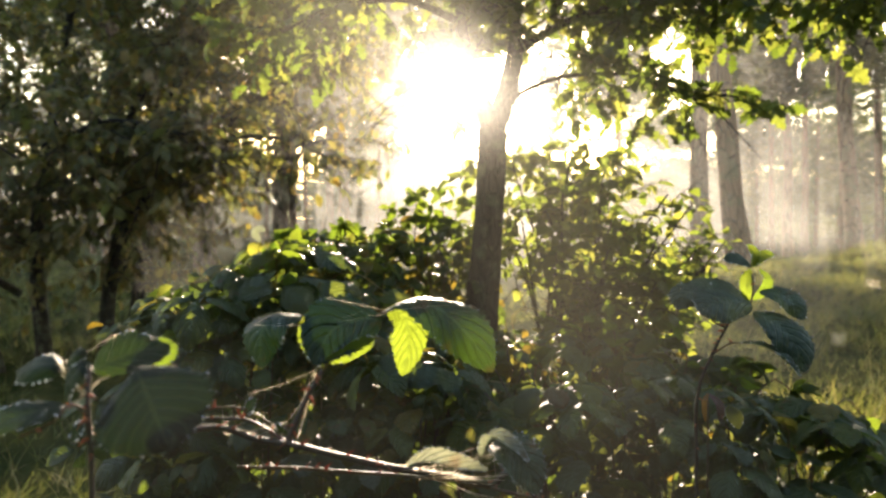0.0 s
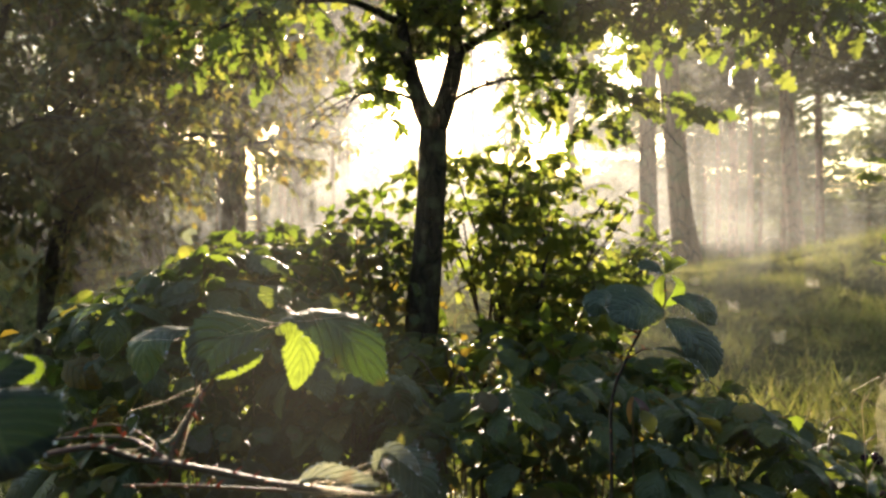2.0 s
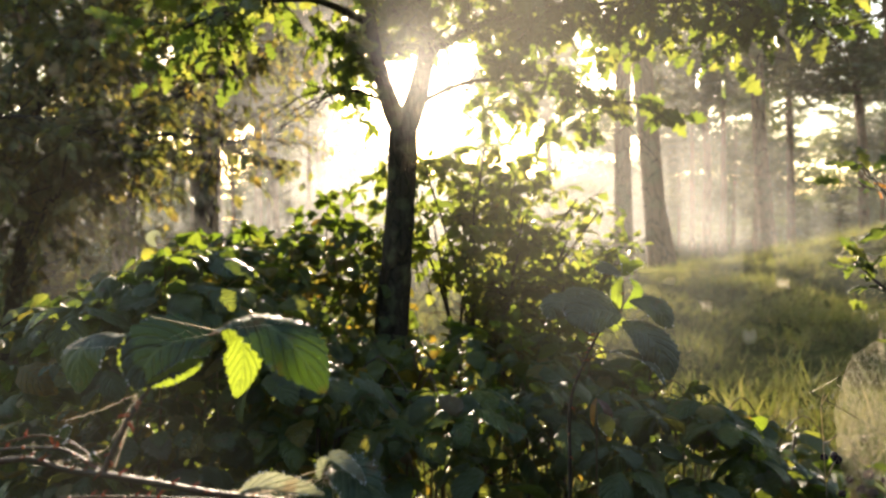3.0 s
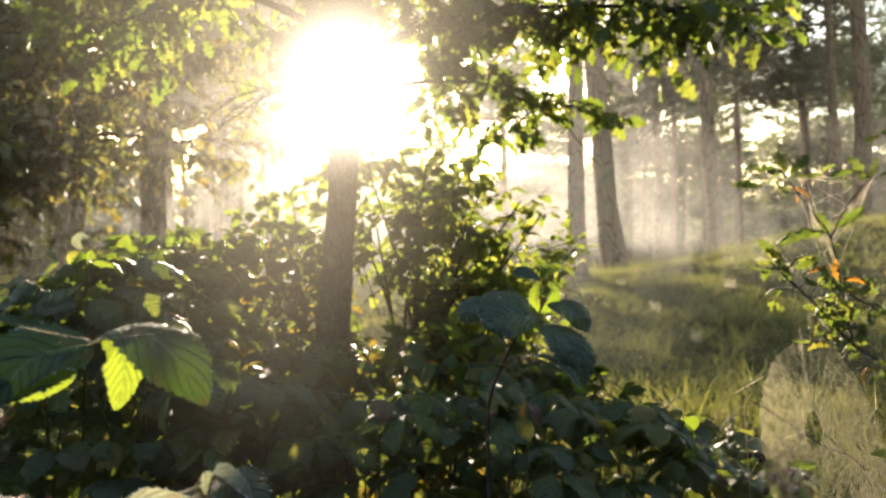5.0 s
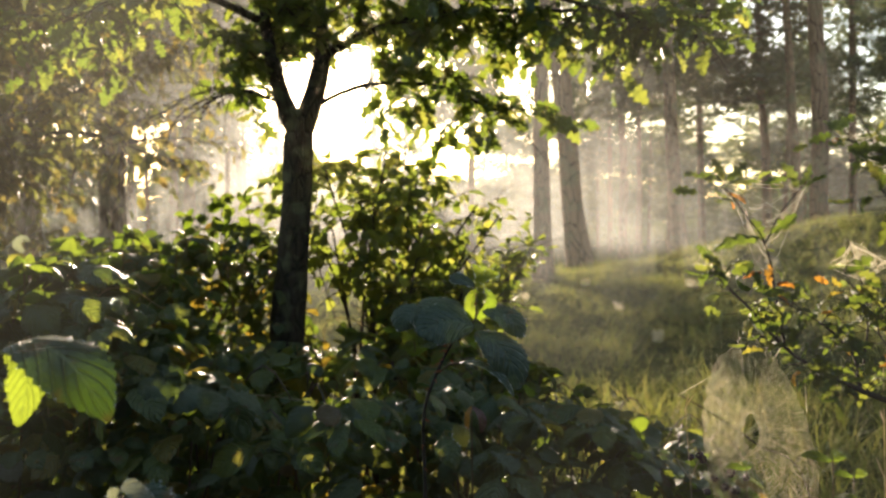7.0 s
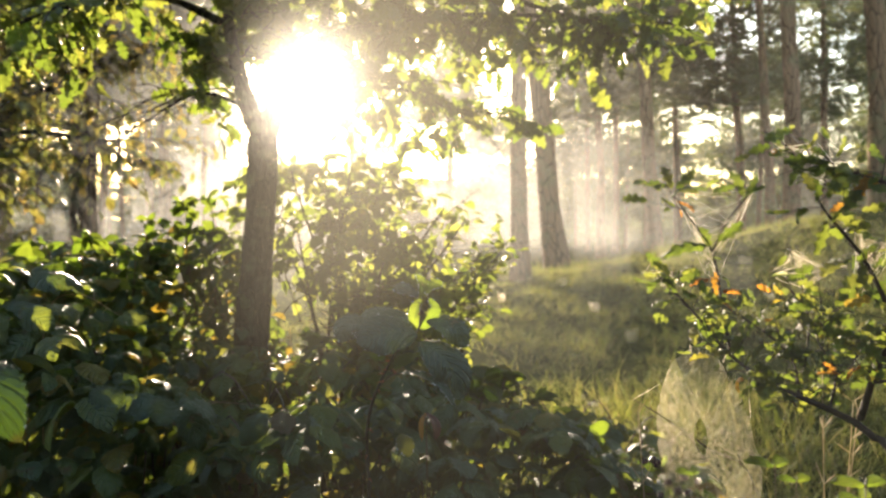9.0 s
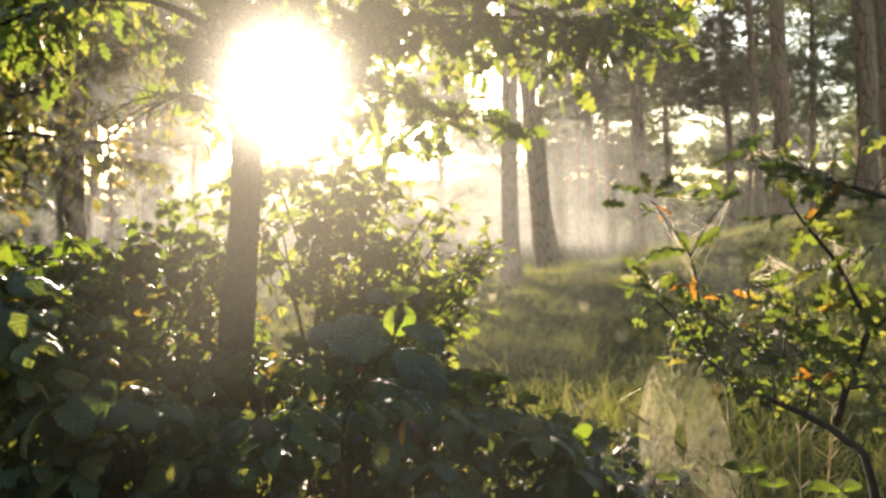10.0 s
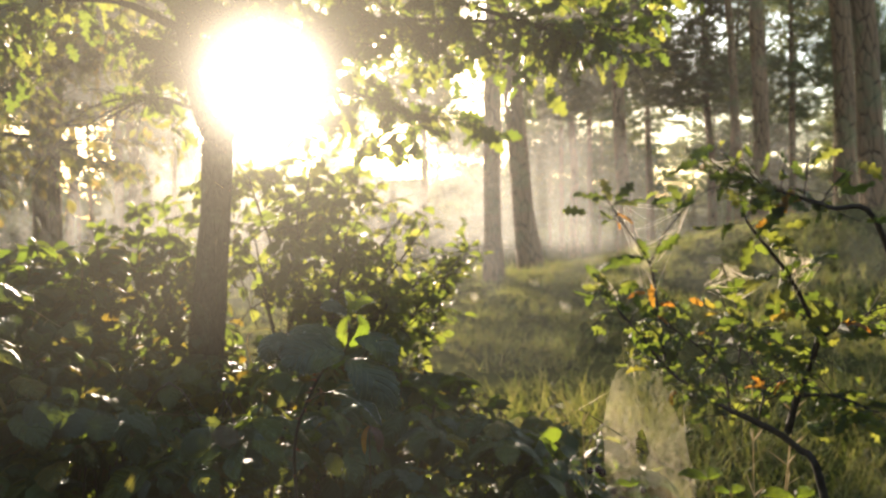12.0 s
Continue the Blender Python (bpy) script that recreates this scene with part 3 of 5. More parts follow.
# ---- shade tree on the left of the clearing ----
def build_shade_tree():
    rng = random.Random(5)
    base = (-2.5, 4.6, 0)
    ob = thing("shade_tree", base, "dark many-stemmed tree with dense olive and rusty autumn leaves", "tree")
    twigs, spots = [], []
    ends = [
        [(-2.7, 4.6, 0), (-2.75, 4.6, 0.9), (-2.5, 4.5, 2.0), (-2.2, 4.4, 3.2)],
        [(-2.35, 4.65, 0), (-2.25, 4.65, 0.8), (-1.9, 4.6, 1.7), (-1.35, 4.6, 2.6), (-0.95, 4.6, 3.2)],
        [(-2.9, 4.4, 0), (-3.1, 4.4, 1.0), (-3.2, 4.3, 2.2), (-3.1, 4.2, 3.3)],
        [(-2.3, 4.6, 0.6), (-1.9, 4.4, 1.15), (-1.4, 4.3, 1.45), (-0.8, 4.3, 1.42)],
        [(-2.2, 4.6, 0.9), (-1.7, 4.8, 1.5), (-1.2, 4.9, 1.9), (-0.75, 5.0, 2.1)],
        [(-2.7, 4.5, 0.9), (-2.3, 4.1, 1.35), (-1.9, 3.9, 1.5), (-1.4, 3.9, 1.4)],
        [(-2.8, 4.5, 0.5), (-3.2, 4.1, 0.9), (-3.5, 3.9, 1.2), (-3.9, 3.8, 1.3)],
        [(-3.6, 5.2, 0), (-3.6, 5.2, 1.0), (-3.7, 5.2, 2.2), (-3.8, 5.2, 3.3)],
        [(-2.5, 5.4, 0), (-2.4, 5.4, 1.0), (-2.2, 5.4, 2.2), (-1.8, 5.4, 3.2)],
        [(-2.4, 4.6, 1.2), (-1.9, 4.5, 1.9), (-1.5, 4.4, 2.3), (-1.0, 4.3, 2.45)],
    ]
    for i, e in enumerate(ends):
        line = smooth_line(e, 14)
        r = 0.055 if e[0][2] == 0 else 0.025
        part("stem" if e[0][2] == 0 else "limb", rods("stem", [tube(line, taper(r, 0.010, 14), 8, 0.2)]), SAP_BARK, ob)
        sprout(rng, line, 46, 0.65, twigs, spots, 0.005, 0.15, 0.1, 1.0, 0.04, sub=3)
    part("twig", rods("twig", twigs), TWIG, ob, kind="stuff")
    shapes = [leaf_shape(3, 1, 0.6, fold=0.2, curl=0.3), leaf_shape(3, 1, 0.5, fold=0.3, curl=0.5)]
    spots = [q for q in spots if q[0].z > 0.66 + 0.13 * q[0].x + 0.2 * math.sin(q[0].x * 5)]
    # thin on the side of the clearing
    spots = [q for q in spots if not (q[0].x > -1.35 and q[0].z < 1.95 and rng.random() < (0.92 if q[0].z < 1.25 else 0.6))]
    part("foliage", joined("foliage", shapes, leaves_at(rng, spots, 0.08)), SHADE_LEAF, ob, kind="stuff")


build_shade_tree()


# ---- oak sapling ----
def build_sapling():
    rng = random.Random(8)
    ob = thing("oak_sapling", (0.04, 1.75, 0), "young oak with a dark forked trunk and leafy crown", "tree")
    fork = (0.104, 1.75, 1.148)
    trunk = smooth_line([(0.03, 1.75, -0.05), (0.06, 1.75, 0.4), (0.072, 1.75, 0.63), (0.084, 1.75, 0.81), (0.096, 1.75, 0.965), fork], 18)
    part("trunk", rods("trunk", [tube(trunk, taper(0.042, 0.034, 18), 14, 0.15)]), SAP_BARK, ob)
    limbs = [
        ([fork, (0.071, 1.75, 1.213), (0.048, 1.75, 1.291), (0.031, 1.75, 1.375), (0.018, 1.76, 1.47), (-0.06, 1.78, 1.8), (-0.08, 1.8, 2.1)], 0.026),
        ([fork, (0.130, 1.75, 1.215), (0.149, 1.75, 1.287), (0.157, 1.75, 1.340), (0.155, 1.75, 1.405), (0.152, 1.75, 1.47), (0.18, 1.74, 1.8), (0.2, 1.72, 2.2)], 0.029),
        ([(0.157, 1.75, 1.325), (0.183, 1.745, 1.344), (0.246, 1.74, 1.378), (0.325, 1.735, 1.411), (0.404, 1.73, 1.428), (0.525, 1.72, 1.442), (0.72, 1.69, 1.445), (1.05, 1.64, 1.43)], 0.013),
        ([(0.15, 1.75, 1.45), (0.3, 1.7, 1.5), (0.5, 1.66, 1.5), (0.78, 1.6, 1.42), (0.98, 1.55, 1.36)], 0.009),
        ([(0.146, 1.75, 1.215), (0.182, 1.745, 1.237), (0.259, 1.74, 1.265), (0.350, 1.73, 1.269), (0.434, 1.72, 1.261), (0.58, 1.70, 1.20)], 0.006),
        ([(0.02, 1.75, 1.40), (-0.1, 1.72, 1.44), (-0.25, 1.7, 1.42), (-0.38, 1.68, 1.36)], 0.010),
        ([(0.0, 1.76, 1.5), (-0.15, 1.8, 1.62), (-0.35, 1.85, 1.6), (-0.5, 1.85, 1.5)], 0.009),
        ([(0.06, 1.75, 1.22), (-0.02, 1.73, 1.24), (-0.08, 1.72, 1.22)], 0.005),
        ([(0.17, 1.74, 1.7), (0.45, 1.7, 1.72), (0.8, 1.66, 1.66), (1.2, 1.6, 1.55)], 0.011),
        ([(0.16, 1.75, 1.55), (0.12, 1.5, 1.62), (0.1, 1.3, 1.6)], 0.008),
    ]
    twigs, spots = [], []
    for pts, r in limbs:
        line = smooth_line(pts, 16)
        part("limb", rods("limb", [tube(line, taper(r, 0.0035, 16), 8, 0.12)]), SAP_BARK, ob)
        sprout(rng, line, int(36 * (line[0] - line[-1]).length ** 0.7) + 4, 0.19, twigs, spots, 0.0022, 0.3, 0.12, 1.0, 0.026, sub=2)
    part("twig", rods("twig", twigs), TWIG, ob, kind="stuff")
    # crown rises outwards; gap at the fork fits the camera's line to the sun
    def leafy(p):
        if p.z < 1.13 + 0.55 * max(0.0, p.x - 0.6) + 0.04 * math.sin(p.x * 23):
            return False
        if p.x < -0.03 and p.z < 1.285 + 0.05 * math.sin(p.x * 31 + 1):
            return False
        return not (0.03 < p.x < 0.27 and p.z < 1.345)
    spots = [q for q in spots if leafy(q[0])]
    shapes = [leaf_shape(16, 1, 0.60, 0.55, fold=0.2, curl=0.25, lobes=0.55, blunt=1), leaf_shape(16, 1, 0.70, 0.5, fold=0.35, curl=0.45, lobes=0.5, blunt=1)]
    part("foliage", joined("foliage", shapes, leaves_at(rng, spots, 0.050, 0.3, 0.6, 1.0)), OAK_LEAF, ob, kind="stuff")


build_sapling()


# ---- bush behind the sapling ----
def build_bush():
    rng = random.Random(12)
    ob = thing("hedge_bush", (0.3, 1.98, 0), "rounded backlit bush of small pale-rimmed green leaves", "bush")
    twigs, spots = [], []
    tips = [(0.10, 1.90, 1.02), (0.16, 1.95, 1.09), (0.24, 1.95, 1.13), (0.32, 1.95, 1.14), (0.40, 1.93, 1.09), (0.48, 1.95, 1.07), (0.56, 1.92, 1.00), (0.62, 1.93, 0.97), (0.72, 1.95, 0.88), (0.68, 1.95, 0.80),
            (0.28, 1.85, 1.02), (0.18, 1.85, 0.93), (0.40, 1.82, 0.95), (0.52, 1.85, 0.90), (0.60, 1.86, 0.84), (0.38, 1.78, 0.86), (0.50, 1.80, 0.78), (0.62, 2.0, 0.72), (0.26, 2.05, 0.98), (0.45, 2.12, 1.0)]
    for tx, ty, tz in tips:
        bx, by = 0.3 + rng.uniform(-0.08, 0.08), 1.98 + rng.uniform(-0.06, 0.06)
        mid = (bx * 0.5 + tx * 0.5 - (tx - bx) * 0.2, (by + ty) / 2, tz * 0.62)
        line = smooth_line([(bx, by, 0), mid, (tx, ty, tz)], 12)
        part("stem", rods("stem", [tube(line, taper(0.007, 0.002, 12), 6)]), TWIG, ob)
        sprout(rng, line, 18, 0.17, twigs, spots, 0.0018, 0.32, 0.12, 0.9, 0.019, sub=1)
    part("twig", rods("twig", twigs), TWIG, ob, kind="stuff")
    spots = [q for q in spots if q[0].z > (0.75 if 0.12 < q[0].x < 0.30 else 0.58) and not (q[0].z < 0.90 and rng.random() < 0.2) and q[0].x < 0.63 + 0.03 * math.sin(q[0].z * 40) and q[0].z + 0.62 * max(0.0, q[0].x - 0.36) < 1.16]
    shapes = [leaf_shape(6, 1, 0.55, serr=0.06, fold=0.25, curl=0.25), leaf_shape(6, 1, 0.62, serr=0.06, fold=0.4, curl=0.4)]
    part("foliage", joined("foliage", shapes, leaves_at(rng, spots, 0.042, 0.3, 0.6, 1.0)), BUSH_LEAF, ob, kind="stuff")
    ob = thing("small_shrub", (0.74, 2.6, 0), "slender young shrub with upright light green leaf sprays", "bush")
    twigs, spots = [], []
    for tx, ty, tz in [(0.93, 2.63, 0.9), (0.82, 2.6, 0.86), (0.86, 2.6, 0.82), (0.75, 2.5, 0.78)]:
        line = smooth_line([(0.74, 2.6, 0), (0.76, 2.6, tz * 0.6), (tx, ty, tz)], 10)
        part("stem", rods("stem", [tube(line, taper(0.006, 0.002, 10), 6)]), TWIG, ob)
        sprout(rng, line, 12, 0.13, twigs, spots, 0.0018, 0.55, -0.1, 0.8, 0.016)
    part("twig", rods("twig", twigs), TWIG, ob, kind="stuff")
    part("foliage", joined("foliage", shapes, leaves_at(rng, spots, 0.045, -0.2)), BUSH_LEAF, ob, kind="stuff")


build_bush()


# ---- bramble thicket ----
def blend(x, table):
    for (x0, y0), (x1, y1) in zip(table, table[1:]):
        if x <= x1:
            t = max(0, min(1, (x - x0) / (x1 - x0)))
            return y0 + (y1 - y0) * t * t * (3 - 2 * t)
    return table[-1][1]


def bramble_height(x, y):
    """Top of the thicket: a tall bank on one side, low before the trunk, sloping away."""
    front = blend(x, [(-0.60, 0.0), (-0.46, 0.78), (-0.2, 0.80), (0.0, 0.64), (0.35, 0.64), (0.55, 0.60), (0.75, 0.52), (0.95, 0.42), (1.15, 0.0)])
    back = blend(x, [(-0.62, 0.0), (-0.5, 0.82), (-0.35, 0.86), (-0.1, 0.92), (0.05, 0.88), (0.14, 0.62), (0.35, 0.60), (0.6, 0.55), (0.8, 0.0)])
    z = blend(y, [(0.9, 0.0), (1.05, front), (1.6, front), (1.85, back), (2.1, back * 0.9), (2.3, 0)])
    return z + 0.07 * noise.noise(Vector((x * 5, y * 5, 0)))


def build_thicket():
    rng = random.Random(31)
    ob = thing("bramble_thicket", (0, 1.4, 0), "dense thicket of dark green bramble leaves and canes", "bush")
    full = [leaf_mesh("leaf", 14, 3, 0.78, 0.42, serr=0.05, fold=f, curl=c, pleat=0.045) for f, c in ((0.15, 0.2), (0.3, 0.35), (0.05, 0.45), (0.4, 0.15))]
    for me in full:
        me.materials.append(BRAMBLE)
    rest, near = [], []
    tries = 0
    while len(rest) + len(near) < 8600 and tries < 90000:
        tries += 1
        x, y = rng.uniform(-0.6, 1.15), rng.uniform(0.88, 2.25)
        if x > 0.1 and rng.random() < 0.5:
            continue
        h = bramble_height(x, y)
        if h < 0.12:
            continue
        z = h * (1.06 - 0.8 * rng.random() ** 1.7)
        if noise.noise(Vector((x * 9, y * 9, z * 9 + 5))) < (-0.12 if x > 0.1 else -0.3):
            continue
        if y > 1.75 and z < h * 0.6:
            continue
        # a leaf of three to five leaflets on one stalk
        p = Vector((x, y, z))
        out = Vector((x * 0.2, 0.25 * (y - 1.3), 1.0)).normalized()
        way = (rand_way(rng, 0.3) + Vector((0, -0.5, -0.15))).normalized()
        size = (0.026 + 0.046 * rng.random() ** 1.5) if x > -0.1 and y < 1.5 else 0.028 + 0.034 * rng.random() ** 1.4
        side = way.cross(Vector((0, 0, 1))).normalized()
        for d in (way, way * 0.35 + side, way * 0.35 - side):
            up = (out + rand_way(rng) * (0.42 if x > 0.3 else 0.65)).normalized()
            m = aim(p + d * 0.012, d + rand_way(rng) * 0.15 - Vector((0, 0, 0.2)), up, size * rng.uniform(0.8, 1.1))
            if len(near) < 300 and y < 1.28 and -0.35 < x < 0.75 and z > h * 0.8:
                near.append(m)
            else:
                rest.append(m)
    for i, m in enumerate(near):
        part("leaf", full[i % 4], None, ob, m)
    shapes = [leaf_shape(6, 2, 0.75, 0.42, serr=0.05, fold=f, curl=c) for f, c in ((0.15, 0.2), (0.3, 0.35), (0.05, 0.45), (0.4, 0.2))]
    part("foliage", joined("foliage", shapes, rest), BRAMBLE_MASS, ob, kind="stuff")
    for i in range(60):
        x, y = rng.uniform(-0.2, 0.85), rng.uniform(1.2, 2.0)
        h = bramble_height(x, y)
        dx, dy = rng.uniform(-0.15, 0.25), rng.uniform(-0.2, 0.2)
        line = smooth_line([(x, y, 0), (x + dx * 0.2, y + dy * 0.2, h * 0.7), (x + dx * 0.6, y + dy * 0.6, h * 1.02), (x + dx, y + dy, h * 0.85)], 14)
        part("cane", rods("cane", [tube(line, taper(0.0026, 0.0012, 14), 6)]), CANE, ob)


build_thicket()


def build_bank_sprays():
    """Leafy bramble tips that stand up along the top of the bank."""
    rng = random.Random(44)
    shapes = [leaf_mesh("leaf", 12, 2, w, 0.42, serr=0.05, fold=f, curl=c, pleat=0.02) for w, f, c in ((0.62, 0.3, 0.3), (0.55, 0.45, 0.15), (0.7, 0.15, 0.45))]
    for me in shapes:
        me.materials.append(YOUNG_LIT)
    tips = [(-0.36, 1.25, 0.80), (-0.28, 1.2, 0.87), (-0.25, 1.14, 0.875), (-0.30, 1.45, 0.88), (-0.20, 1.35, 0.86), (-0.24, 1.6, 0.92), (-0.12, 1.5, 0.89), (-0.14, 1.7, 0.95), (-0.05, 1.65, 0.93),
            (-0.02, 1.85, 1.0), (-0.09, 1.9, 0.99), (-0.33, 1.7, 0.9), (0.20, 1.55, 0.72), (0.34, 1.5, 0.73), (0.47, 1.45, 0.70), (0.58, 1.42, 0.66),
            (0.50, 1.28, 0.665), (0.60, 1.30, 0.635), (0.70, 1.26, 0.585), (0.80, 1.22, 0.53), (0.66, 1.14, 0.575), (0.56, 1.12, 0.615), (0.76, 1.10, 0.53), (0.88, 1.16, 0.48)]
    for tx, ty, tz in tips:
        bx, by = tx + rng.uniform(-0.12, 0.12), ty + rng.uniform(0.0, 0.15)
        ob = thing("bramble_tip", (bx, by, 0), "upright leafy bramble tip with bright backlit leaves", "bramble", "bramble tips on the bank")
        line = smooth_line([(bx, by, 0), (bx * 0.7 + tx * 0.3, by, tz * 0.55), (tx, ty, tz - 0.03), (tx + rng.uniform(-0.07, 0.07), ty - 0.02, tz)], 22)
        part("cane", rods("cane", [tube(line, taper(0.0024, 0.0009, 22), 6)]), STALK, ob)
        for i in range(12):
            k = 13 + int(8.9 * i / 12)
            d = (line[k + 1 if k < 21 else k] - line[k - 1]).normalized()
            w = (d * 0.5 + rand_way(rng, 0.4)).normalized()
            up = (Vector((0, 0, 0.7)) + rand_way(rng)).normalized()
            part("leaf", shapes[i % 3], None, ob, aim(line[k], w, up, rng.uniform(0.022, 0.048)))


build_bank_sprays()


# ---- bramble sprays close by ----
LEAF_KINDS = {}


def hero_leaf(parent, base, tip, up, width=0.8, fold=0.2, curl=0.2, twist=0.0, name="leaf", mat=None, label="", pleat=0.015, peak=0.42, rows=26, dew=0.45):
    """One serrated leaf between two points."""
    key = (width, fold, curl, twist, pleat, peak, rows)
    if key not in LEAF_KINDS:
        LEAF_KINDS[key] = leaf_shape(rows, 6, width, peak, serr=0.045, fold=fold, curl=curl, pleat=pleat, twist=twist)
    v, f, uv = LEAF_KINDS[key]
    me = quads("leaf", v, f, uv)
    way = Vector(tip) - Vector(base)
    size, y = way.length, way.normalized()
    side = y.cross(Vector(up)).normalized()
    lift = side.cross(y)
    bend = math.atan(curl)
    m = aim(base, y * math.cos(bend) + lift * math.sin(bend), lift, size * math.cos(bend))
    ob = part(name, me, mat or SHADED_BRAMBLE, parent, m, label)
    if dew and mat is not TEAL_LEAF:
        rng = random.Random(len(W))
        k = 13
        v3, f3 = [], []
        for i in range(2, rows):
            for j in (0, k - 1):
                if rng.random() < dew:
                    c = m @ Vector(v[i * k + j])
                    r = 0.0002 + 0.0006 * rng.random() ** 2
                    a, b = tube([c - Vector((0, 0, r)), c - Vector((0, 0, r * 0.5)), c + Vector((0, 0, r * 0.5)), c + Vector((0, 0, r))], [r * 0.3, r * 0.9, r * 0.9, r * 0.3], 6)
                    at = len(v3)
                    v3 += a
                    f3 += [tuple(q + at for q in g) for g in b]
        if v3:
            part("dew", quads("dew", v3, f3), DEW, ob, kind="stuff")
    return ob


def draped_leaf(parent, mid, up0, up1, width, fold=0.2, cup=0.3, mat=None, label="", dew=0.4, peak=0.45, rows=30):
    """One serrated leaf whose midrib follows a bent line; up0 and up1: the upper side at base and tip."""
    rng = random.Random(len(W))
    line = smooth_line(mid, rows + 1)
    length = sum((b - a).length for a, b in zip(line, line[1:]))
    cols, k = 6, 13
    v, uv = [], []
    base = line[0].copy()
    for i in range(rows + 1):
        s = i / rows
        a = math.log(0.5) / math.log(peak)
        w = math.sin(math.pi * min(1, s ** a)) ** 0.72 * width / 2 + 0.0006 * (1 - s)
        d = (line[min(i + 1, rows)] - line[max(i - 1, 0)]).normalized()
        up = Vector(up0).lerp(Vector(up1), s * s)
        side = d.cross(up).normalized()
        lift = side.cross(d)
        for j in range(-cols, cols + 1):
            u = j / cols
            e = w * (1 + (0.07 if i % 2 else -0.05) + rng.uniform(-0.03, 0.03)) if abs(j) == cols else w
            x = u * e
            rib = 0.0035 * length * math.sin(2 * math.pi * (7 * s - 1.6 * abs(u))) * abs(u) ** 0.7
            p = line[i] + side * x + d * (0.10 * length * abs(u) * math.sin(math.pi * s)) + lift * (fold * abs(x) - cup * u * u * w + rib)
            v.append(p - base)
            uv.append((0.5 + u / 2, s))
    f = [(i * k + j, i * k + j + 1, (i + 1) * k + j + 1, (i + 1) * k + j) for i in range(rows) for j in range(k - 1)]
    ob = part("leaf", quads("leaf", [tuple(q) for q in v], f, uv), mat or SHADED_BRAMBLE, parent, Matrix.Translation(base), label)
    v3, f3 = [], []
    for i in range(2, rows):
        for j in (0, k - 1):
            if rng.random() < dew:
                c = base + v[i * k + j]
                r = 0.0002 + 0.0005 * rng.random() ** 2
                a, b = tube([c - Vector((0, 0, r)), c - Vector((0, 0, r * 0.5)), c + Vector((0, 0, r * 0.5)), c + Vector((0, 0, r))], [r * 0.3, r * 0.9, r * 0.9, r * 0.3], 6)
                at = len(v3)
                v3 += a
                f3 += [tuple(q + at for q in g) for g in b]
    if v3:
        part("dew", quads("dew", v3, f3), DEW, ob, kind="stuff")
    return ob


def thorn_mesh():
    v, f = tube([(0, 0, 0), (0, 0.1, 0.35), (0, 0.35, 0.75), (0, 0.75, 1.0)], [0.28, 0.16, 0.08, 0.01], 6)
    return quads("thorn", v, f)


THORN_MESH = thorn_mesh()


def cane(parent, pts, r0, r1, thorns, seed, name="cane", mat=None, n=24):
    rng = random.Random(seed)
    line = smooth_line(pts, n)
    rod = part(name, rods(name, [tube(line, taper(r0, r1, n), 9, 0.15)]), mat or CANE, parent)
    for i in range(thorns):
        k = int((i + rng.uniform(0.2, 0.8)) / thorns * (n - 1))
        d = (line[k + 1] - line[k]).normalized()
        side = (rand_way(rng) + Vector((0, -0.2, 0.5))).normalized()
        side = (side - d * side.dot(d)).normalized()
        x = d.cross(side)
        size = rng.uniform(0.003, 0.0055)
        m = Matrix((x, -d, side)).transposed().to_4x4() @ Matrix.Scale(size, 4)
        m.translation = line[k] + side * r1 * 0.6
        part("thorn", THORN_MESH, THORN, rod, m)
    return line


def silk_web(name, parent, anchors, count, seed, sag=0.004, r=0.00016, spread=0.004):
    """Fine threads strung between places."""
    rng = random.Random(seed)
    out = []
    for i in range(count):
        a, b = rng.sample(anchors, 2)
        a = Vector(a) + rand_way(rng) * rng.uniform(0, spread)
        b = Vector(b) + rand_way(rng) * rng.uniform(0, spread)
        mid = (a + b) / 2 - Vector((0, 0, sag * rng.random()))
        out.append(tube([a, mid, b], [r, r, r], 3))
    part(name, rods(name, out), SILK, parent, kind="stuff")


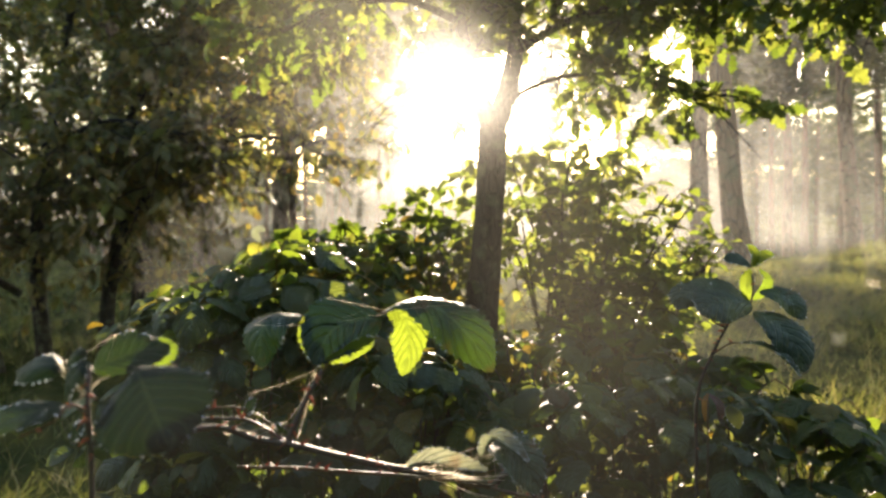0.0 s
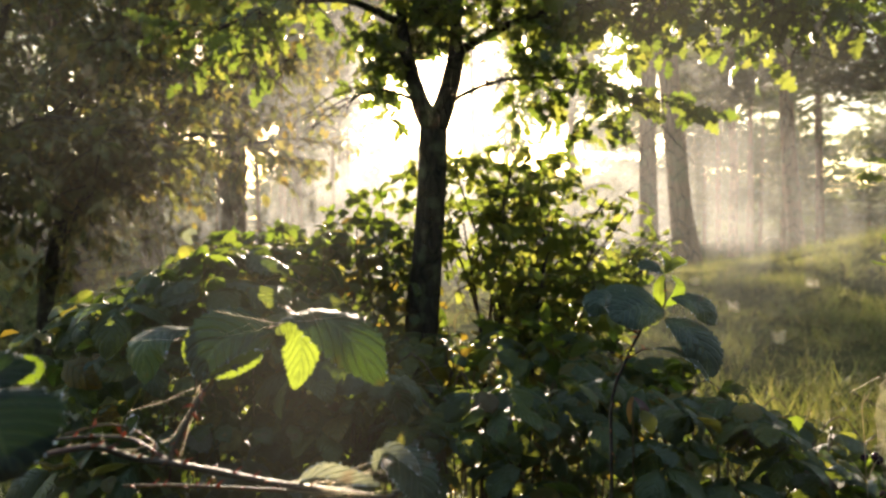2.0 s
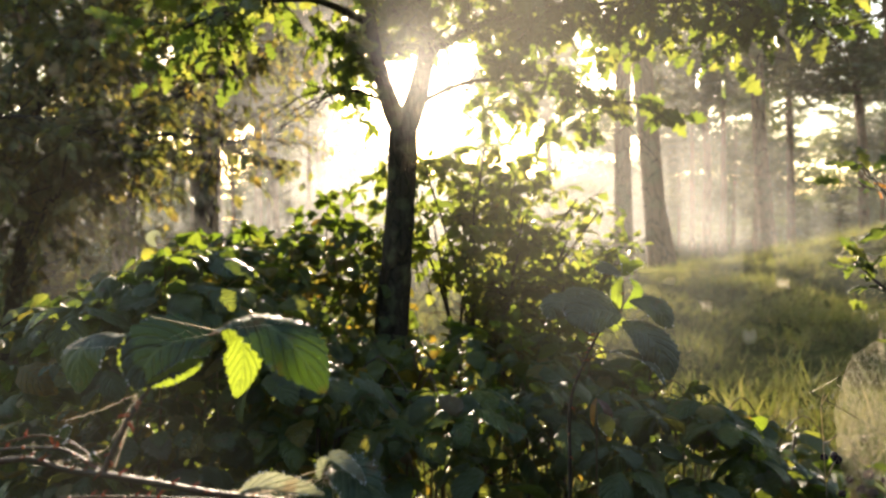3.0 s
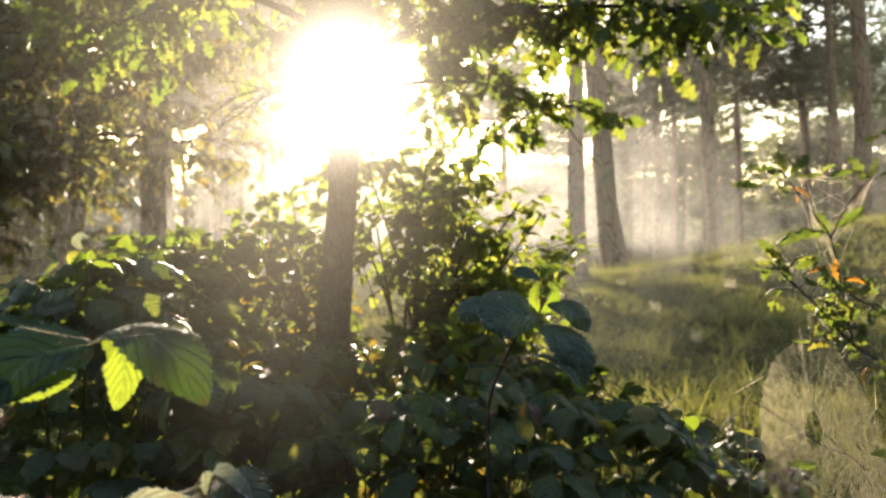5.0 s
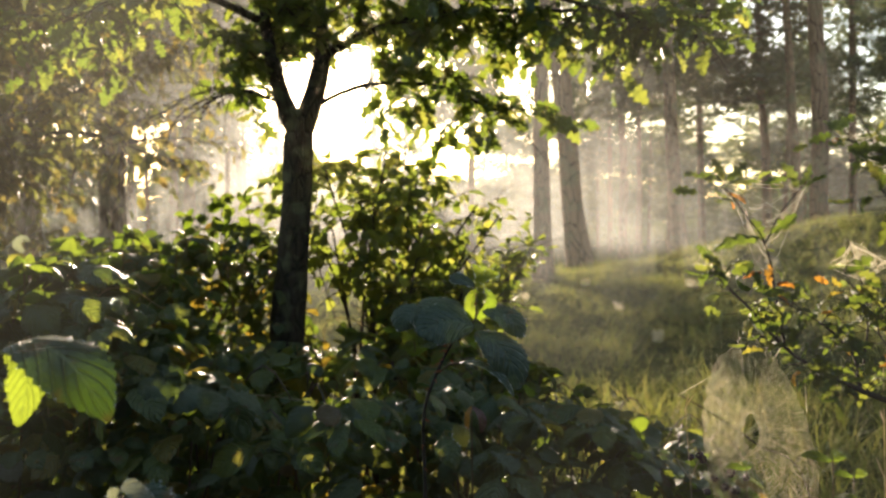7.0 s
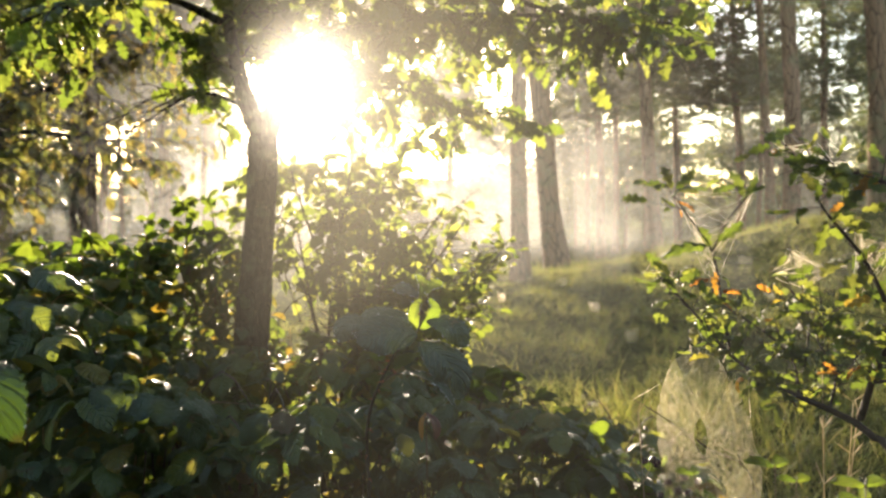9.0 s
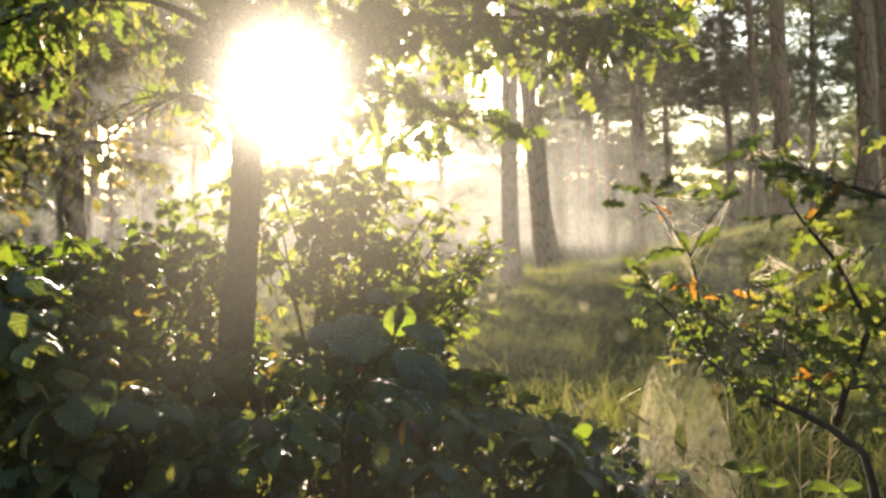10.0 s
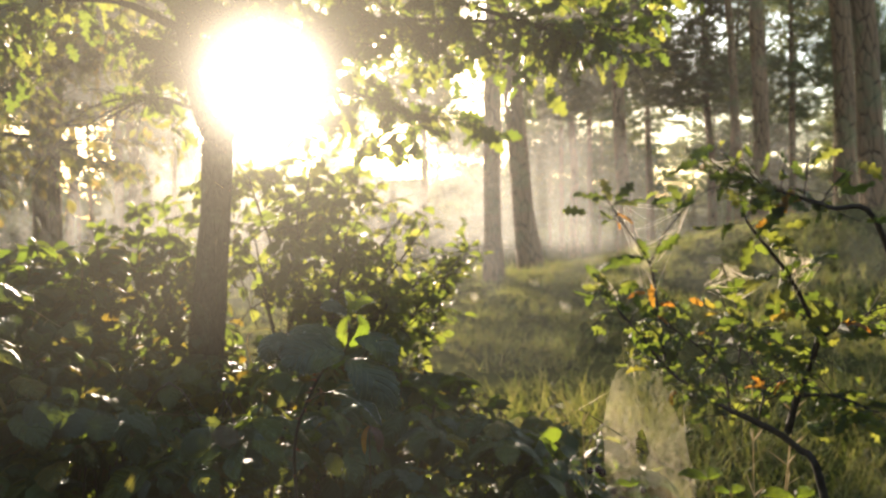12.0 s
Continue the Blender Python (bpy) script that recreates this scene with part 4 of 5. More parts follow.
def build_near_spray():
    ob = thing("bramble_spray", (0.06, 0.46, 0), "arching thorny bramble spray with dewy serrated leaves", "bramble")
    cane(ob, [(0.30, 0.62, 0.0), (0.20, 0.52, 0.45), (0.089, 0.480, 0.741), (0.055, 0.460, 0.763), (0.003, 0.450, 0.775), (-0.027, 0.440, 0.785), (-0.051, 0.430, 0.794), (-0.071, 0.430, 0.797), (-0.088, 0.420, 0.806), (-0.108, 0.400, 0.807), (-0.119, 0.380, 0.811), (-0.128, 0.370, 0.812)], 0.0021, 0.0015, 34, 1, n=60)
    cane(ob, [(-0.053, 0.432, 0.794), (-0.063, 0.435, 0.799), (-0.077, 0.440, 0.804), (-0.096, 0.445, 0.804), (-0.126, 0.450, 0.801)], 0.0012, 0.0008, 6, 2)
    cane(ob, [(-0.057, 0.436, 0.798), (-0.072, 0.440, 0.807), (-0.082, 0.440, 0.811), (-0.096, 0.445, 0.810), (-0.116, 0.450, 0.804)], 0.0008, 0.0005, 3, 3, "petiole", STALK)
    cane(ob, [(0.091, 0.500, 0.739), (0.034, 0.490, 0.754), (-0.024, 0.480, 0.762), (-0.061, 0.475, 0.766), (-0.094, 0.470, 0.768)], 0.0012, 0.0009, 16, 4, mat=STALK)
    cane(ob, [(-0.053, 0.431, 0.795), (-0.047, 0.433, 0.810), (-0.040, 0.436, 0.825), (-0.036, 0.441, 0.832)], 0.0018, 0.0012, 11, 5, "petiole", CANE, 16)
    # upright stalk at the end of the cane
    cane(ob, [(-0.140, 0.40, 0.0), (-0.137, 0.385, 0.5), (-0.131, 0.375, 0.785), (-0.129, 0.370, 0.813), (-0.127, 0.365, 0.829), (-0.129, 0.370, 0.846)], 0.0016, 0.0010, 14, 6, n=40)
    cane(ob, [(-0.127, 0.365, 0.828), (-0.133, 0.360, 0.832), (-0.137, 0.355, 0.826), (-0.150, 0.350, 0.820)], 0.0009, 0.0004, 4, 7, "petiole", STALK)
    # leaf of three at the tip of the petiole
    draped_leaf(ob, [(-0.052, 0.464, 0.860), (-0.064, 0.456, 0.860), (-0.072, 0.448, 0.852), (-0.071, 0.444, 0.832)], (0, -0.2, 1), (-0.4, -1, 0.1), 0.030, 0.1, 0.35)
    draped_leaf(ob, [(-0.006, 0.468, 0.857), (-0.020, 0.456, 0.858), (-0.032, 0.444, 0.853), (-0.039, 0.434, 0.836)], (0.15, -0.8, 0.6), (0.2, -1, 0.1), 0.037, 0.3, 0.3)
    # two bright strips stand for the sunlit underside edges of the middle leaf
    draped_leaf(ob, [(-0.045, 0.452, 0.864), (-0.046, 0.448, 0.852), (-0.040, 0.444, 0.842), (-0.036, 0.442, 0.834)], (0.5, -0.9, 0.1), (0.5, -0.9, -0.1), 0.012, 0.3, 0.1, YOUNG_LIT)
    draped_leaf(ob, [(-0.034, 0.436, 0.838), (-0.024, 0.440, 0.841), (-0.014, 0.444, 0.846), (-0.008, 0.448, 0.849)], (-0.1, -0.9, -0.3), (-0.1, -0.9, -0.3), 0.009, 0.2, 0.1, YOUNG_LIT)
    draped_leaf(ob, [(-0.003, 0.472, 0.863), (0.007, 0.468, 0.858), (0.010, 0.464, 0.844), (0.006, 0.461, 0.825)], (-0.2, -0.7, 0.6), (-0.25, -0.95, 0.1), 0.022, 0.3, 0.2, YOUNG_LIT)
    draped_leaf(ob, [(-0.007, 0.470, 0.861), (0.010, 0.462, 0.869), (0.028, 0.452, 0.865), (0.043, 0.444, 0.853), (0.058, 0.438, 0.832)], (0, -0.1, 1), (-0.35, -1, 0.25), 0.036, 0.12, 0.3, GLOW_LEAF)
    cane(ob, [(-0.036, 0.441, 0.832), (-0.028, 0.453, 0.846), (-0.016, 0.463, 0.856), (-0.005, 0.469, 0.861)], 0.0011, 0.0008, 2, 21, "petiole", STALK)
    cane(ob, [(-0.017, 0.463, 0.857), (-0.036, 0.463, 0.861), (-0.053, 0.463, 0.860)], 0.0006, 0.0005, 0, 22, "petiole", STALK)
    # leaves of the stalk; shaded and lit colours follow how light falls
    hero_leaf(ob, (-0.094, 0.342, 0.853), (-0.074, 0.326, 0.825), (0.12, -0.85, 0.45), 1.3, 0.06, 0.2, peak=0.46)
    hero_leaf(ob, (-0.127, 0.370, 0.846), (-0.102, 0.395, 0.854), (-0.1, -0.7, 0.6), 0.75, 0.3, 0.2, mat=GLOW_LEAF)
    hero_leaf(ob, (-0.112, 0.392, 0.847), (-0.099, 0.397, 0.853), (-0.1, -1, 0.1), 0.95, 0.2, 0.2, mat=YOUNG_LIT)
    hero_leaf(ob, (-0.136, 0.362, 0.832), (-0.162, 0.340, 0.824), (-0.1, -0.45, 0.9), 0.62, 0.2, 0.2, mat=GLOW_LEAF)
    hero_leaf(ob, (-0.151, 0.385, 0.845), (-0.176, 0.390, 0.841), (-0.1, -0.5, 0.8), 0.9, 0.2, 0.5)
    hero_leaf(ob, (-0.132, 0.375, 0.849), (-0.144, 0.375, 0.831), (-0.5, -0.6, 0.5), 0.9, 0.5, 0.6)
    hero_leaf(ob, (-0.135, 0.378, 0.854), (-0.145, 0.380, 0.846), (-0.5, -0.6, 0.5), 0.9, 0.3, 0.8)
    hero_leaf(ob, (-0.129, 0.365, 0.824), (-0.133, 0.362, 0.814), (-0.4, -0.9, 0.2), 0.6, 0.3, 0.2)
    hero_leaf(ob, (-0.079, 0.440, 0.807), (-0.073, 0.440, 0.817), (-0.4, -0.9, 0.2), 0.6, 0.3, 0.2)
    hero_leaf(ob, (-0.055, 0.435, 0.798), (-0.059, 0.430, 0.806), (-0.4, -0.9, 0.2), 0.5, 0.3, 0.2)
    # withered leaf wrapped in threads
    draped_leaf(ob, [(0.057, 0.462, 0.785), (0.066, 0.455, 0.786), (0.076, 0.448, 0.778), (0.083, 0.444, 0.763)], (0, -0.4, 0.9), (0.2, -1, 0.2), 0.026, 0.35, 0.2, TEAL_LEAF, "withered leaf bound with spider threads", 0.8)
    draped_leaf(ob, [(0.008, 0.456, 0.773), (0.022, 0.452, 0.778), (0.038, 0.452, 0.775), (0.056, 0.450, 0.774)], (0.1, -0.35, 0.9), (-0.1, -0.5, 0.85), 0.012, 0.6, -0.3, WITHERED, "pale crumpled leaf bound with spider threads", 0.8)
    draped_leaf(ob, [(0.052, 0.462, 0.778), (0.058, 0.456, 0.790), (0.068, 0.450, 0.787), (0.078, 0.447, 0.780)], (0.1, -0.2, 0.95), (0.2, -0.4, 0.9), 0.010, 0.7, -0.2, WITHERED, "pale crumpled leaf bound with spider threads", 0.8)
    silk_web("silk_thread", ob, [(0.003, 0.450, 0.775), (0.016, 0.450, 0.776), (0.029, 0.450, 0.778), (0.045, 0.450, 0.778), (0.058, 0.458, 0.784), (0.069, 0.455, 0.783), (0.061, 0.455, 0.767), (0.058, 0.460, 0.755), (0.083, 0.450, 0.771), (0.032, 0.450, 0.769), (0.016, 0.450, 0.769)], 30, 3, 0.003, 0.00006, 0.005)
    silk_web("silk_thread", ob, [(-0.075, 0.440, 0.857), (-0.066, 0.445, 0.863), (-0.044, 0.446, 0.864), (-0.016, 0.450, 0.864), (0.000, 0.452, 0.863), (-0.036, 0.450, 0.872), (0.016, 0.452, 0.871), (0.035, 0.445, 0.867)], 5, 4, 0.006, 0.00004, 0.002)
    silk_web("silk_thread", ob, [(-0.048, 0.430, 0.799), (-0.055, 0.435, 0.805), (-0.039, 0.438, 0.833), (-0.070, 0.430, 0.798), (-0.077, 0.440, 0.818), (-0.087, 0.430, 0.800), (-0.091, 0.440, 0.810)], 8, 5, 0.003, 0.00006, 0.002)
    silk_web("silk_thread", ob, [(-0.152, 0.385, 0.845), (-0.131, 0.372, 0.847), (-0.129, 0.366, 0.835), (-0.135, 0.362, 0.832), (-0.120, 0.378, 0.861), (-0.111, 0.390, 0.856)], 8, 6, 0.003, 0.00007, 0.002)


build_near_spray()


def build_shoot():
    ob = thing("bramble_shoot", (0.25, 0.70, 0), "upright bramble shoot with drooping dark green leaves", "bramble")
    cane(ob, [(0.27, 0.72, 0.0), (0.252, 0.71, 0.4), (0.251, 0.700, 0.674), (0.248, 0.690, 0.760), (0.258, 0.680, 0.802), (0.271, 0.680, 0.828)], 0.0019, 0.0013, 16, 11, mat=TWIG, n=36)
    cane(ob, [(0.271, 0.680, 0.828), (0.280, 0.680, 0.837), (0.293, 0.685, 0.849), (0.295, 0.690, 0.871)], 0.0013, 0.0008, 3, 12, "petiole", STALK)
    cane(ob, [(0.269, 0.680, 0.824), (0.255, 0.675, 0.832), (0.247, 0.670, 0.848)], 0.0010, 0.0006, 2, 13, "petiole", STALK)
    cane(ob, [(0.259, 0.680, 0.802), (0.268, 0.672, 0.811), (0.275, 0.667, 0.813)], 0.0010, 0.0006, 2, 14, "petiole", STALK)
    draped_leaf(ob, [(0.291, 0.678, 0.844), (0.270, 0.670, 0.849), (0.252, 0.662, 0.847), (0.238, 0.655, 0.840)], (0, -0.7, 0.7), (-0.2, -0.9, 0.4), 0.040, 0.2, 0.35, TEAL_LEAF)
    draped_leaf(ob, [(0.293, 0.692, 0.846), (0.275, 0.695, 0.858), (0.255, 0.697, 0.860), (0.243, 0.697, 0.855)], (0, -0.3, 0.9), (-0.1, -0.4, 0.9), 0.036, 0.15, 0.2, TEAL_LEAF)
    draped_leaf(ob, [(0.292, 0.680, 0.838), (0.305, 0.670, 0.832), (0.318, 0.660, 0.816), (0.324, 0.652, 0.791)], (0.2, -0.5, 0.8), (-0.2, -1, 0.2), 0.040, 0.25, 0.35, TEAL_LEAF)
    draped_leaf(ob, [(0.300, 0.690, 0.856), (0.315, 0.685, 0.854), (0.326, 0.680, 0.847), (0.334, 0.675, 0.832)], (0.1, -0.5, 0.9), (0.1, -0.9, 0.3), 0.030, 0.25, 0.35, TEAL_LEAF)
    draped_leaf(ob, [(0.247, 0.670, 0.849), (0.237, 0.670, 0.857), (0.228, 0.668, 0.852), (0.224, 0.666, 0.841)], (0, -0.5, 0.9), (-0.3, -0.9, 0.2), 0.026, 0.2, 0.3, TEAL_LEAF)
    draped_leaf(ob, [(0.293, 0.690, 0.846), (0.290, 0.690, 0.856), (0.292, 0.695, 0.866), (0.297, 0.700, 0.875)], (-0.5, -0.9, 0.1), (-0.3, -0.9, 0.1), 0.010, 0.4, 0.1, YOUNG_LIT)
    draped_leaf(ob, [(0.296, 0.690, 0.848), (0.304, 0.690, 0.856), (0.308, 0.692, 0.865), (0.305, 0.700, 0.875)], (0.4, -0.9, 0.1), (0.2, -0.9, 0.1), 0.011, 0.4, 0.1, YOUNG_LIT)
    draped_leaf(ob, [(0.294, 0.690, 0.877), (0.285, 0.690, 0.882), (0.278, 0.692, 0.884), (0.271, 0.694, 0.884)], (0, -0.6, 0.8), (-0.2, -0.8, 0.4), 0.014, 0.3, 0.2, TEAL_LEAF)
    draped_leaf(ob, [(0.295, 0.690, 0.877), (0.297, 0.690, 0.885), (0.296, 0.692, 0.891), (0.292, 0.694, 0.897)], (0.2, -0.9, 0.2), (0, -0.9, 0.2), 0.008, 0.4, 0.1, YOUNG_LIT)
    draped_leaf(ob, [(0.296, 0.690, 0.877), (0.304, 0.696, 0.884), (0.311, 0.700, 0.887), (0.319, 0.702, 0.887)], (0.2, -0.6, 0.7), (0.3, -0.8, 0.3), 0.009, 0.4, 0.1, YOUNG_LIT)
    draped_leaf(ob, [(0.274, 0.668, 0.813), (0.290, 0.658, 0.812), (0.306, 0.650, 0.803), (0.318, 0.645, 0.788)], (0.1, -0.1, 1), (0.3, -0.4, 0.8), 0.016, 0.4, 0.1, TEAL_LEAF)
    hero_leaf(ob, (0.279, 0.700, 0.752), (0.286, 0.690, 0.734), (0.2, -0.8, 0.4), 0.8, 0.2, 0.3, mat=TWIG_LEAF)


build_shoot()


# ---- oak shrub with cobwebs ----
def build_oak_shrub():
    rng = random.Random(77)
    ob = thing("oak_shrub", (0.74, 0.60, 0), "low oak shrub with yellowing, orange-browned leaves and cobwebs", "shrub")
    stems = [
        ([(0.78, 0.60, 0.0), (0.76, 0.60, 0.4), (0.712, 0.600, 0.707), (0.696, 0.620, 0.753), (0.672, 0.640, 0.771), (0.656, 0.660, 0.779), (0.645, 0.700, 0.790), (0.634, 0.740, 0.806), (0.619, 0.780, 0.843), (0.591, 0.820, 0.887)], 0.0046, 0.0010, 40, 0.5),
        ([(0.692, 0.625, 0.765), (0.690, 0.610, 0.802), (0.702, 0.600, 0.854), (0.692, 0.600, 0.877), (0.668, 0.600, 0.915), (0.644, 0.610, 0.949), (0.638, 0.620, 0.967)], 0.0034, 0.0008, 26, 0.1),
        ([(0.80, 0.60, 0.55), (0.79, 0.58, 0.8), (0.706, 0.540, 0.954), (0.678, 0.560, 0.970), (0.659, 0.590, 0.983), (0.636, 0.620, 0.997), (0.620, 0.640, 1.011)], 0.0030, 0.0008, 30, 0.45),
        ([(0.640, 0.750, 0.810), (0.642, 0.770, 0.862), (0.643, 0.790, 0.912), (0.622, 0.800, 0.949), (0.600, 0.820, 0.992)], 0.0016, 0.0007, 5, 0.7),
        ([(0.643, 0.790, 0.914), (0.662, 0.790, 0.949), (0.692, 0.790, 0.983)], 0.0010, 0.0006, 2, 0.7),
        ([(0.676, 0.680, 0.798), (0.688, 0.690, 0.841), (0.689, 0.700, 0.875), (0.672, 0.700, 0.921)], 0.0012, 0.0005, 10, 0.2),
        ([(0.702, 0.600, 0.854), (0.700, 0.570, 0.871), (0.717, 0.550, 0.887)], 0.0016, 0.0006, 14, 0.1),
        ([(0.690, 0.610, 0.802), (0.699, 0.580, 0.809), (0.720, 0.550, 0.800)], 0.0016, 0.0006, 14, 0.1),
        ([(0.656, 0.660, 0.779), (0.663, 0.680, 0.810), (0.645, 0.700, 0.836), (0.618, 0.720, 0.857)], 0.0014, 0.0005, 20, 0.1),
        ([(0.672, 0.640, 0.771), (0.678, 0.640, 0.807), (0.674, 0.660, 0.835), (0.692, 0.660, 0.862)], 0.0014, 0.0005, 20, 0.1),
    ]
    twigs, spots = [], []
    for pts, r0, r1, count, start in stems:
        line = smooth_line(pts, 36)
        part("stem", rods("stem", [tube(line, taper(r0, r1, 36), 8, 0.25)]), TWIG, ob)
        sprout(rng, line, int(count * 1.05), 0.05, twigs, spots, 0.0006, start, 0.0, 1.0, 0.015)
    part("twig", rods("twig", twigs), TWIG, ob, kind="stuff")
    meshes = []
    for f, c, w in ((0.25, 0.25, 0.55), (0.5, 0.5, 0.6), (0.1, -0.3, 0.55), (0.35, 0.7, 0.5)):
        v, fc, uv = leaf_shape(16, 2, w, 0.55, fold=f, curl=c, lobes=0.58, blunt=1)
        me = quads("leaf", v, fc, uv)
        me.materials.append(TWIG_LEAF)
        meshes.append(me)
    rusty = [me.copy() for me in meshes]
    for me in rusty:
        me.materials[0] = RUST_LEAF
    spots = [q for q in spots if q[0].y < 0.9 and not (q[0].z < 0.74)]
    rng.shuffle(spots)
    for i, m in enumerate(leaves_at(rng, spots[:290], 0.023, 0.1, 0.5, 1.1)):
        part("leaf", rusty[i % 4] if i % 23 == 0 else meshes[i % 4], None, ob, m)
    small = [leaf_shape(16, 1, 0.62, 0.55, fold=f, curl=c, lobes=0.56, blunt=1) for f, c in ((0.25, 0.25), (0.5, 0.5), (0.1, -0.3))]
    part("foliage", joined("foliage", small, leaves_at(rng, spots[290::2], 0.020, 0.1, 0.5, 1.1)), TWIG_MASS, ob, kind="stuff")
    # larger single leaves
    for base, tip, up, *mat in [
        ((0.610, 0.820, 0.985), (0.600, 0.820, 1.009), (-0.3, -1, 0.1)), ((0.614, 0.820, 0.985), (0.633, 0.810, 1.004), (0.2, -1, 0.3)), ((0.612, 0.820, 0.983), (0.628, 0.800, 0.986), (0.1, -0.8, 0.7)),
        ((0.603, 0.820, 0.988), (0.584, 0.820, 0.996), (-0.1, -0.8, 0.6)), ((0.683, 0.790, 0.976), (0.675, 0.790, 1.004), (-0.2, -1, 0.1)), ((0.685, 0.790, 0.978), (0.697, 0.780, 0.994), (0.2, -1, 0.2)),
        ((0.634, 0.765, 0.866), (0.630, 0.760, 0.894), (-0.2, -1, 0.1), RUST_LEAF), ((0.631, 0.765, 0.875), (0.635, 0.755, 0.896), (0.3, -1, 0.1), RUST_LEAF), ((0.641, 0.765, 0.872), (0.668, 0.750, 0.879), (0.1, -0.7, 0.7), RUST_LEAF), ((0.627, 0.770, 0.884), (0.601, 0.770, 0.887), (0, -0.7, 0.7), RUST_LEAF), ((0.611, 0.800, 0.952), (0.613, 0.800, 0.965), (0.2, -1, 0.1), RUST_LEAF),
        ((0.670, 0.690, 0.851), (0.683, 0.680, 0.855), (0, -0.9, 0.3), RUST_LEAF), ((0.684, 0.600, 0.810), (0.693, 0.600, 0.818), (0.2, -1, 0.1), RUST_LEAF), ((0.681, 0.640, 0.801), (0.665, 0.630, 0.820), (0.2, -1, 0.1), RUST_LEAF), ((0.631, 0.730, 0.852), (0.624, 0.730, 0.868), (0.2, -1, 0.1), RUST_LEAF),
        ((0.637, 0.790, 0.921), (0.601, 0.780, 0.929), (0, -0.7, 0.7)), ((0.648, 0.790, 0.924), (0.676, 0.790, 0.938), (0, -0.7, 0.7)), ((0.641, 0.790, 0.918), (0.634, 0.790, 0.940), (-0.2, -1, 0.2)),
        ((0.635, 0.760, 0.817), (0.587, 0.750, 0.829), (0, -0.8, 0.6)), ((0.629, 0.760, 0.815), (0.628, 0.770, 0.841), (-0.2, -1, 0.2)), ((0.601, 0.820, 0.891), (0.583, 0.820, 0.910), (-0.2, -1, 0.2)), ((0.597, 0.820, 0.885), (0.573, 0.820, 0.881), (0, -0.8, 0.6)),
        ((0.644, 0.610, 0.952), (0.665, 0.600, 0.935), (0.2, -1, 0.2)), ((0.644, 0.610, 0.952), (0.659, 0.600, 0.967), (-0.2, -0.9, 0.3), RUST_LEAF), ((0.641, 0.610, 0.947), (0.631, 0.600, 0.928), (-0.4, -0.9, 0.2)), ((0.667, 0.600, 0.954), (0.682, 0.590, 0.957), (0.2, -1, 0.3)),
        ((0.677, 0.600, 0.905), (0.691, 0.590, 0.913), (0.1, -1, 0.2)), ((0.674, 0.600, 0.910), (0.656, 0.590, 0.884), (-0.3, -1, 0.1)), ((0.715, 0.560, 0.788), (0.725, 0.550, 0.779), (0, -1, 0.2)), ((0.693, 0.580, 0.814), (0.682, 0.570, 0.797), (0.2, -1, 0.2)),
        ((0.696, 0.570, 0.789), (0.703, 0.560, 0.803), (0, -0.8, 0.6)), ((0.698, 0.580, 0.862), (0.683, 0.570, 0.883), (-0.2, -1, 0.1)), ((0.700, 0.570, 0.866), (0.690, 0.560, 0.889), (0.2, -1, 0.1)), ((0.637, 0.620, 0.985), (0.638, 0.610, 0.970), (0, -1, 0.2)),
    ]:
        way = Vector(tip) - Vector(base)
        me = meshes[rng.randrange(4)]
        if mat:
            me = rusty[(1, 3)[rng.randrange(2)]]
        part("leaf", me, None, ob, aim(base, way, up, way.length * (0.62 if mat else 1.05), 0.95))
    crook = [(0.600, 0.820, 0.988), (0.619, 0.810, 0.982), (0.622, 0.800, 0.949), (0.643, 0.790, 0.912), (0.662, 0.790, 0.949), (0.690, 0.790, 0.978), (0.623, 0.790, 0.930), (0.672, 0.790, 0.937), (0.625, 0.780, 0.893), (0.643, 0.780, 0.886)]
    silk_web("cobweb", ob, crook, 48, 8, 0.004, 0.00006, 0.008)
    silk_web("cobweb", ob, [(0.619, 0.640, 1.011), (0.643, 0.630, 1.013), (0.625, 0.620, 0.989), (0.652, 0.610, 0.989), (0.659, 0.600, 0.974), (0.642, 0.620, 1.000)], 70, 9, 0.004, 0.00009, 0.009)
    silk_web("cobweb", ob, [(0.668, 0.600, 0.935), (0.674, 0.600, 0.920), (0.688, 0.590, 0.925), (0.666, 0.600, 0.885), (0.680, 0.600, 0.905)], 50, 10, 0.003, 0.00008, 0.008)
    silk_web("cobweb", ob, [(0.660, 0.700, 0.895), (0.689, 0.700, 0.909), (0.708, 0.690, 0.898), (0.689, 0.700, 0.880), (0.676, 0.700, 0.915)], 50, 11, 0.003, 0.00008, 0.008)
    silk_web("cobweb", ob, [(0.576, 0.820, 0.888), (0.604, 0.820, 0.891), (0.613, 0.810, 0.878), (0.586, 0.820, 0.910)], 26, 12, 0.003, 0.00008, 0.005)


build_oak_shrub()


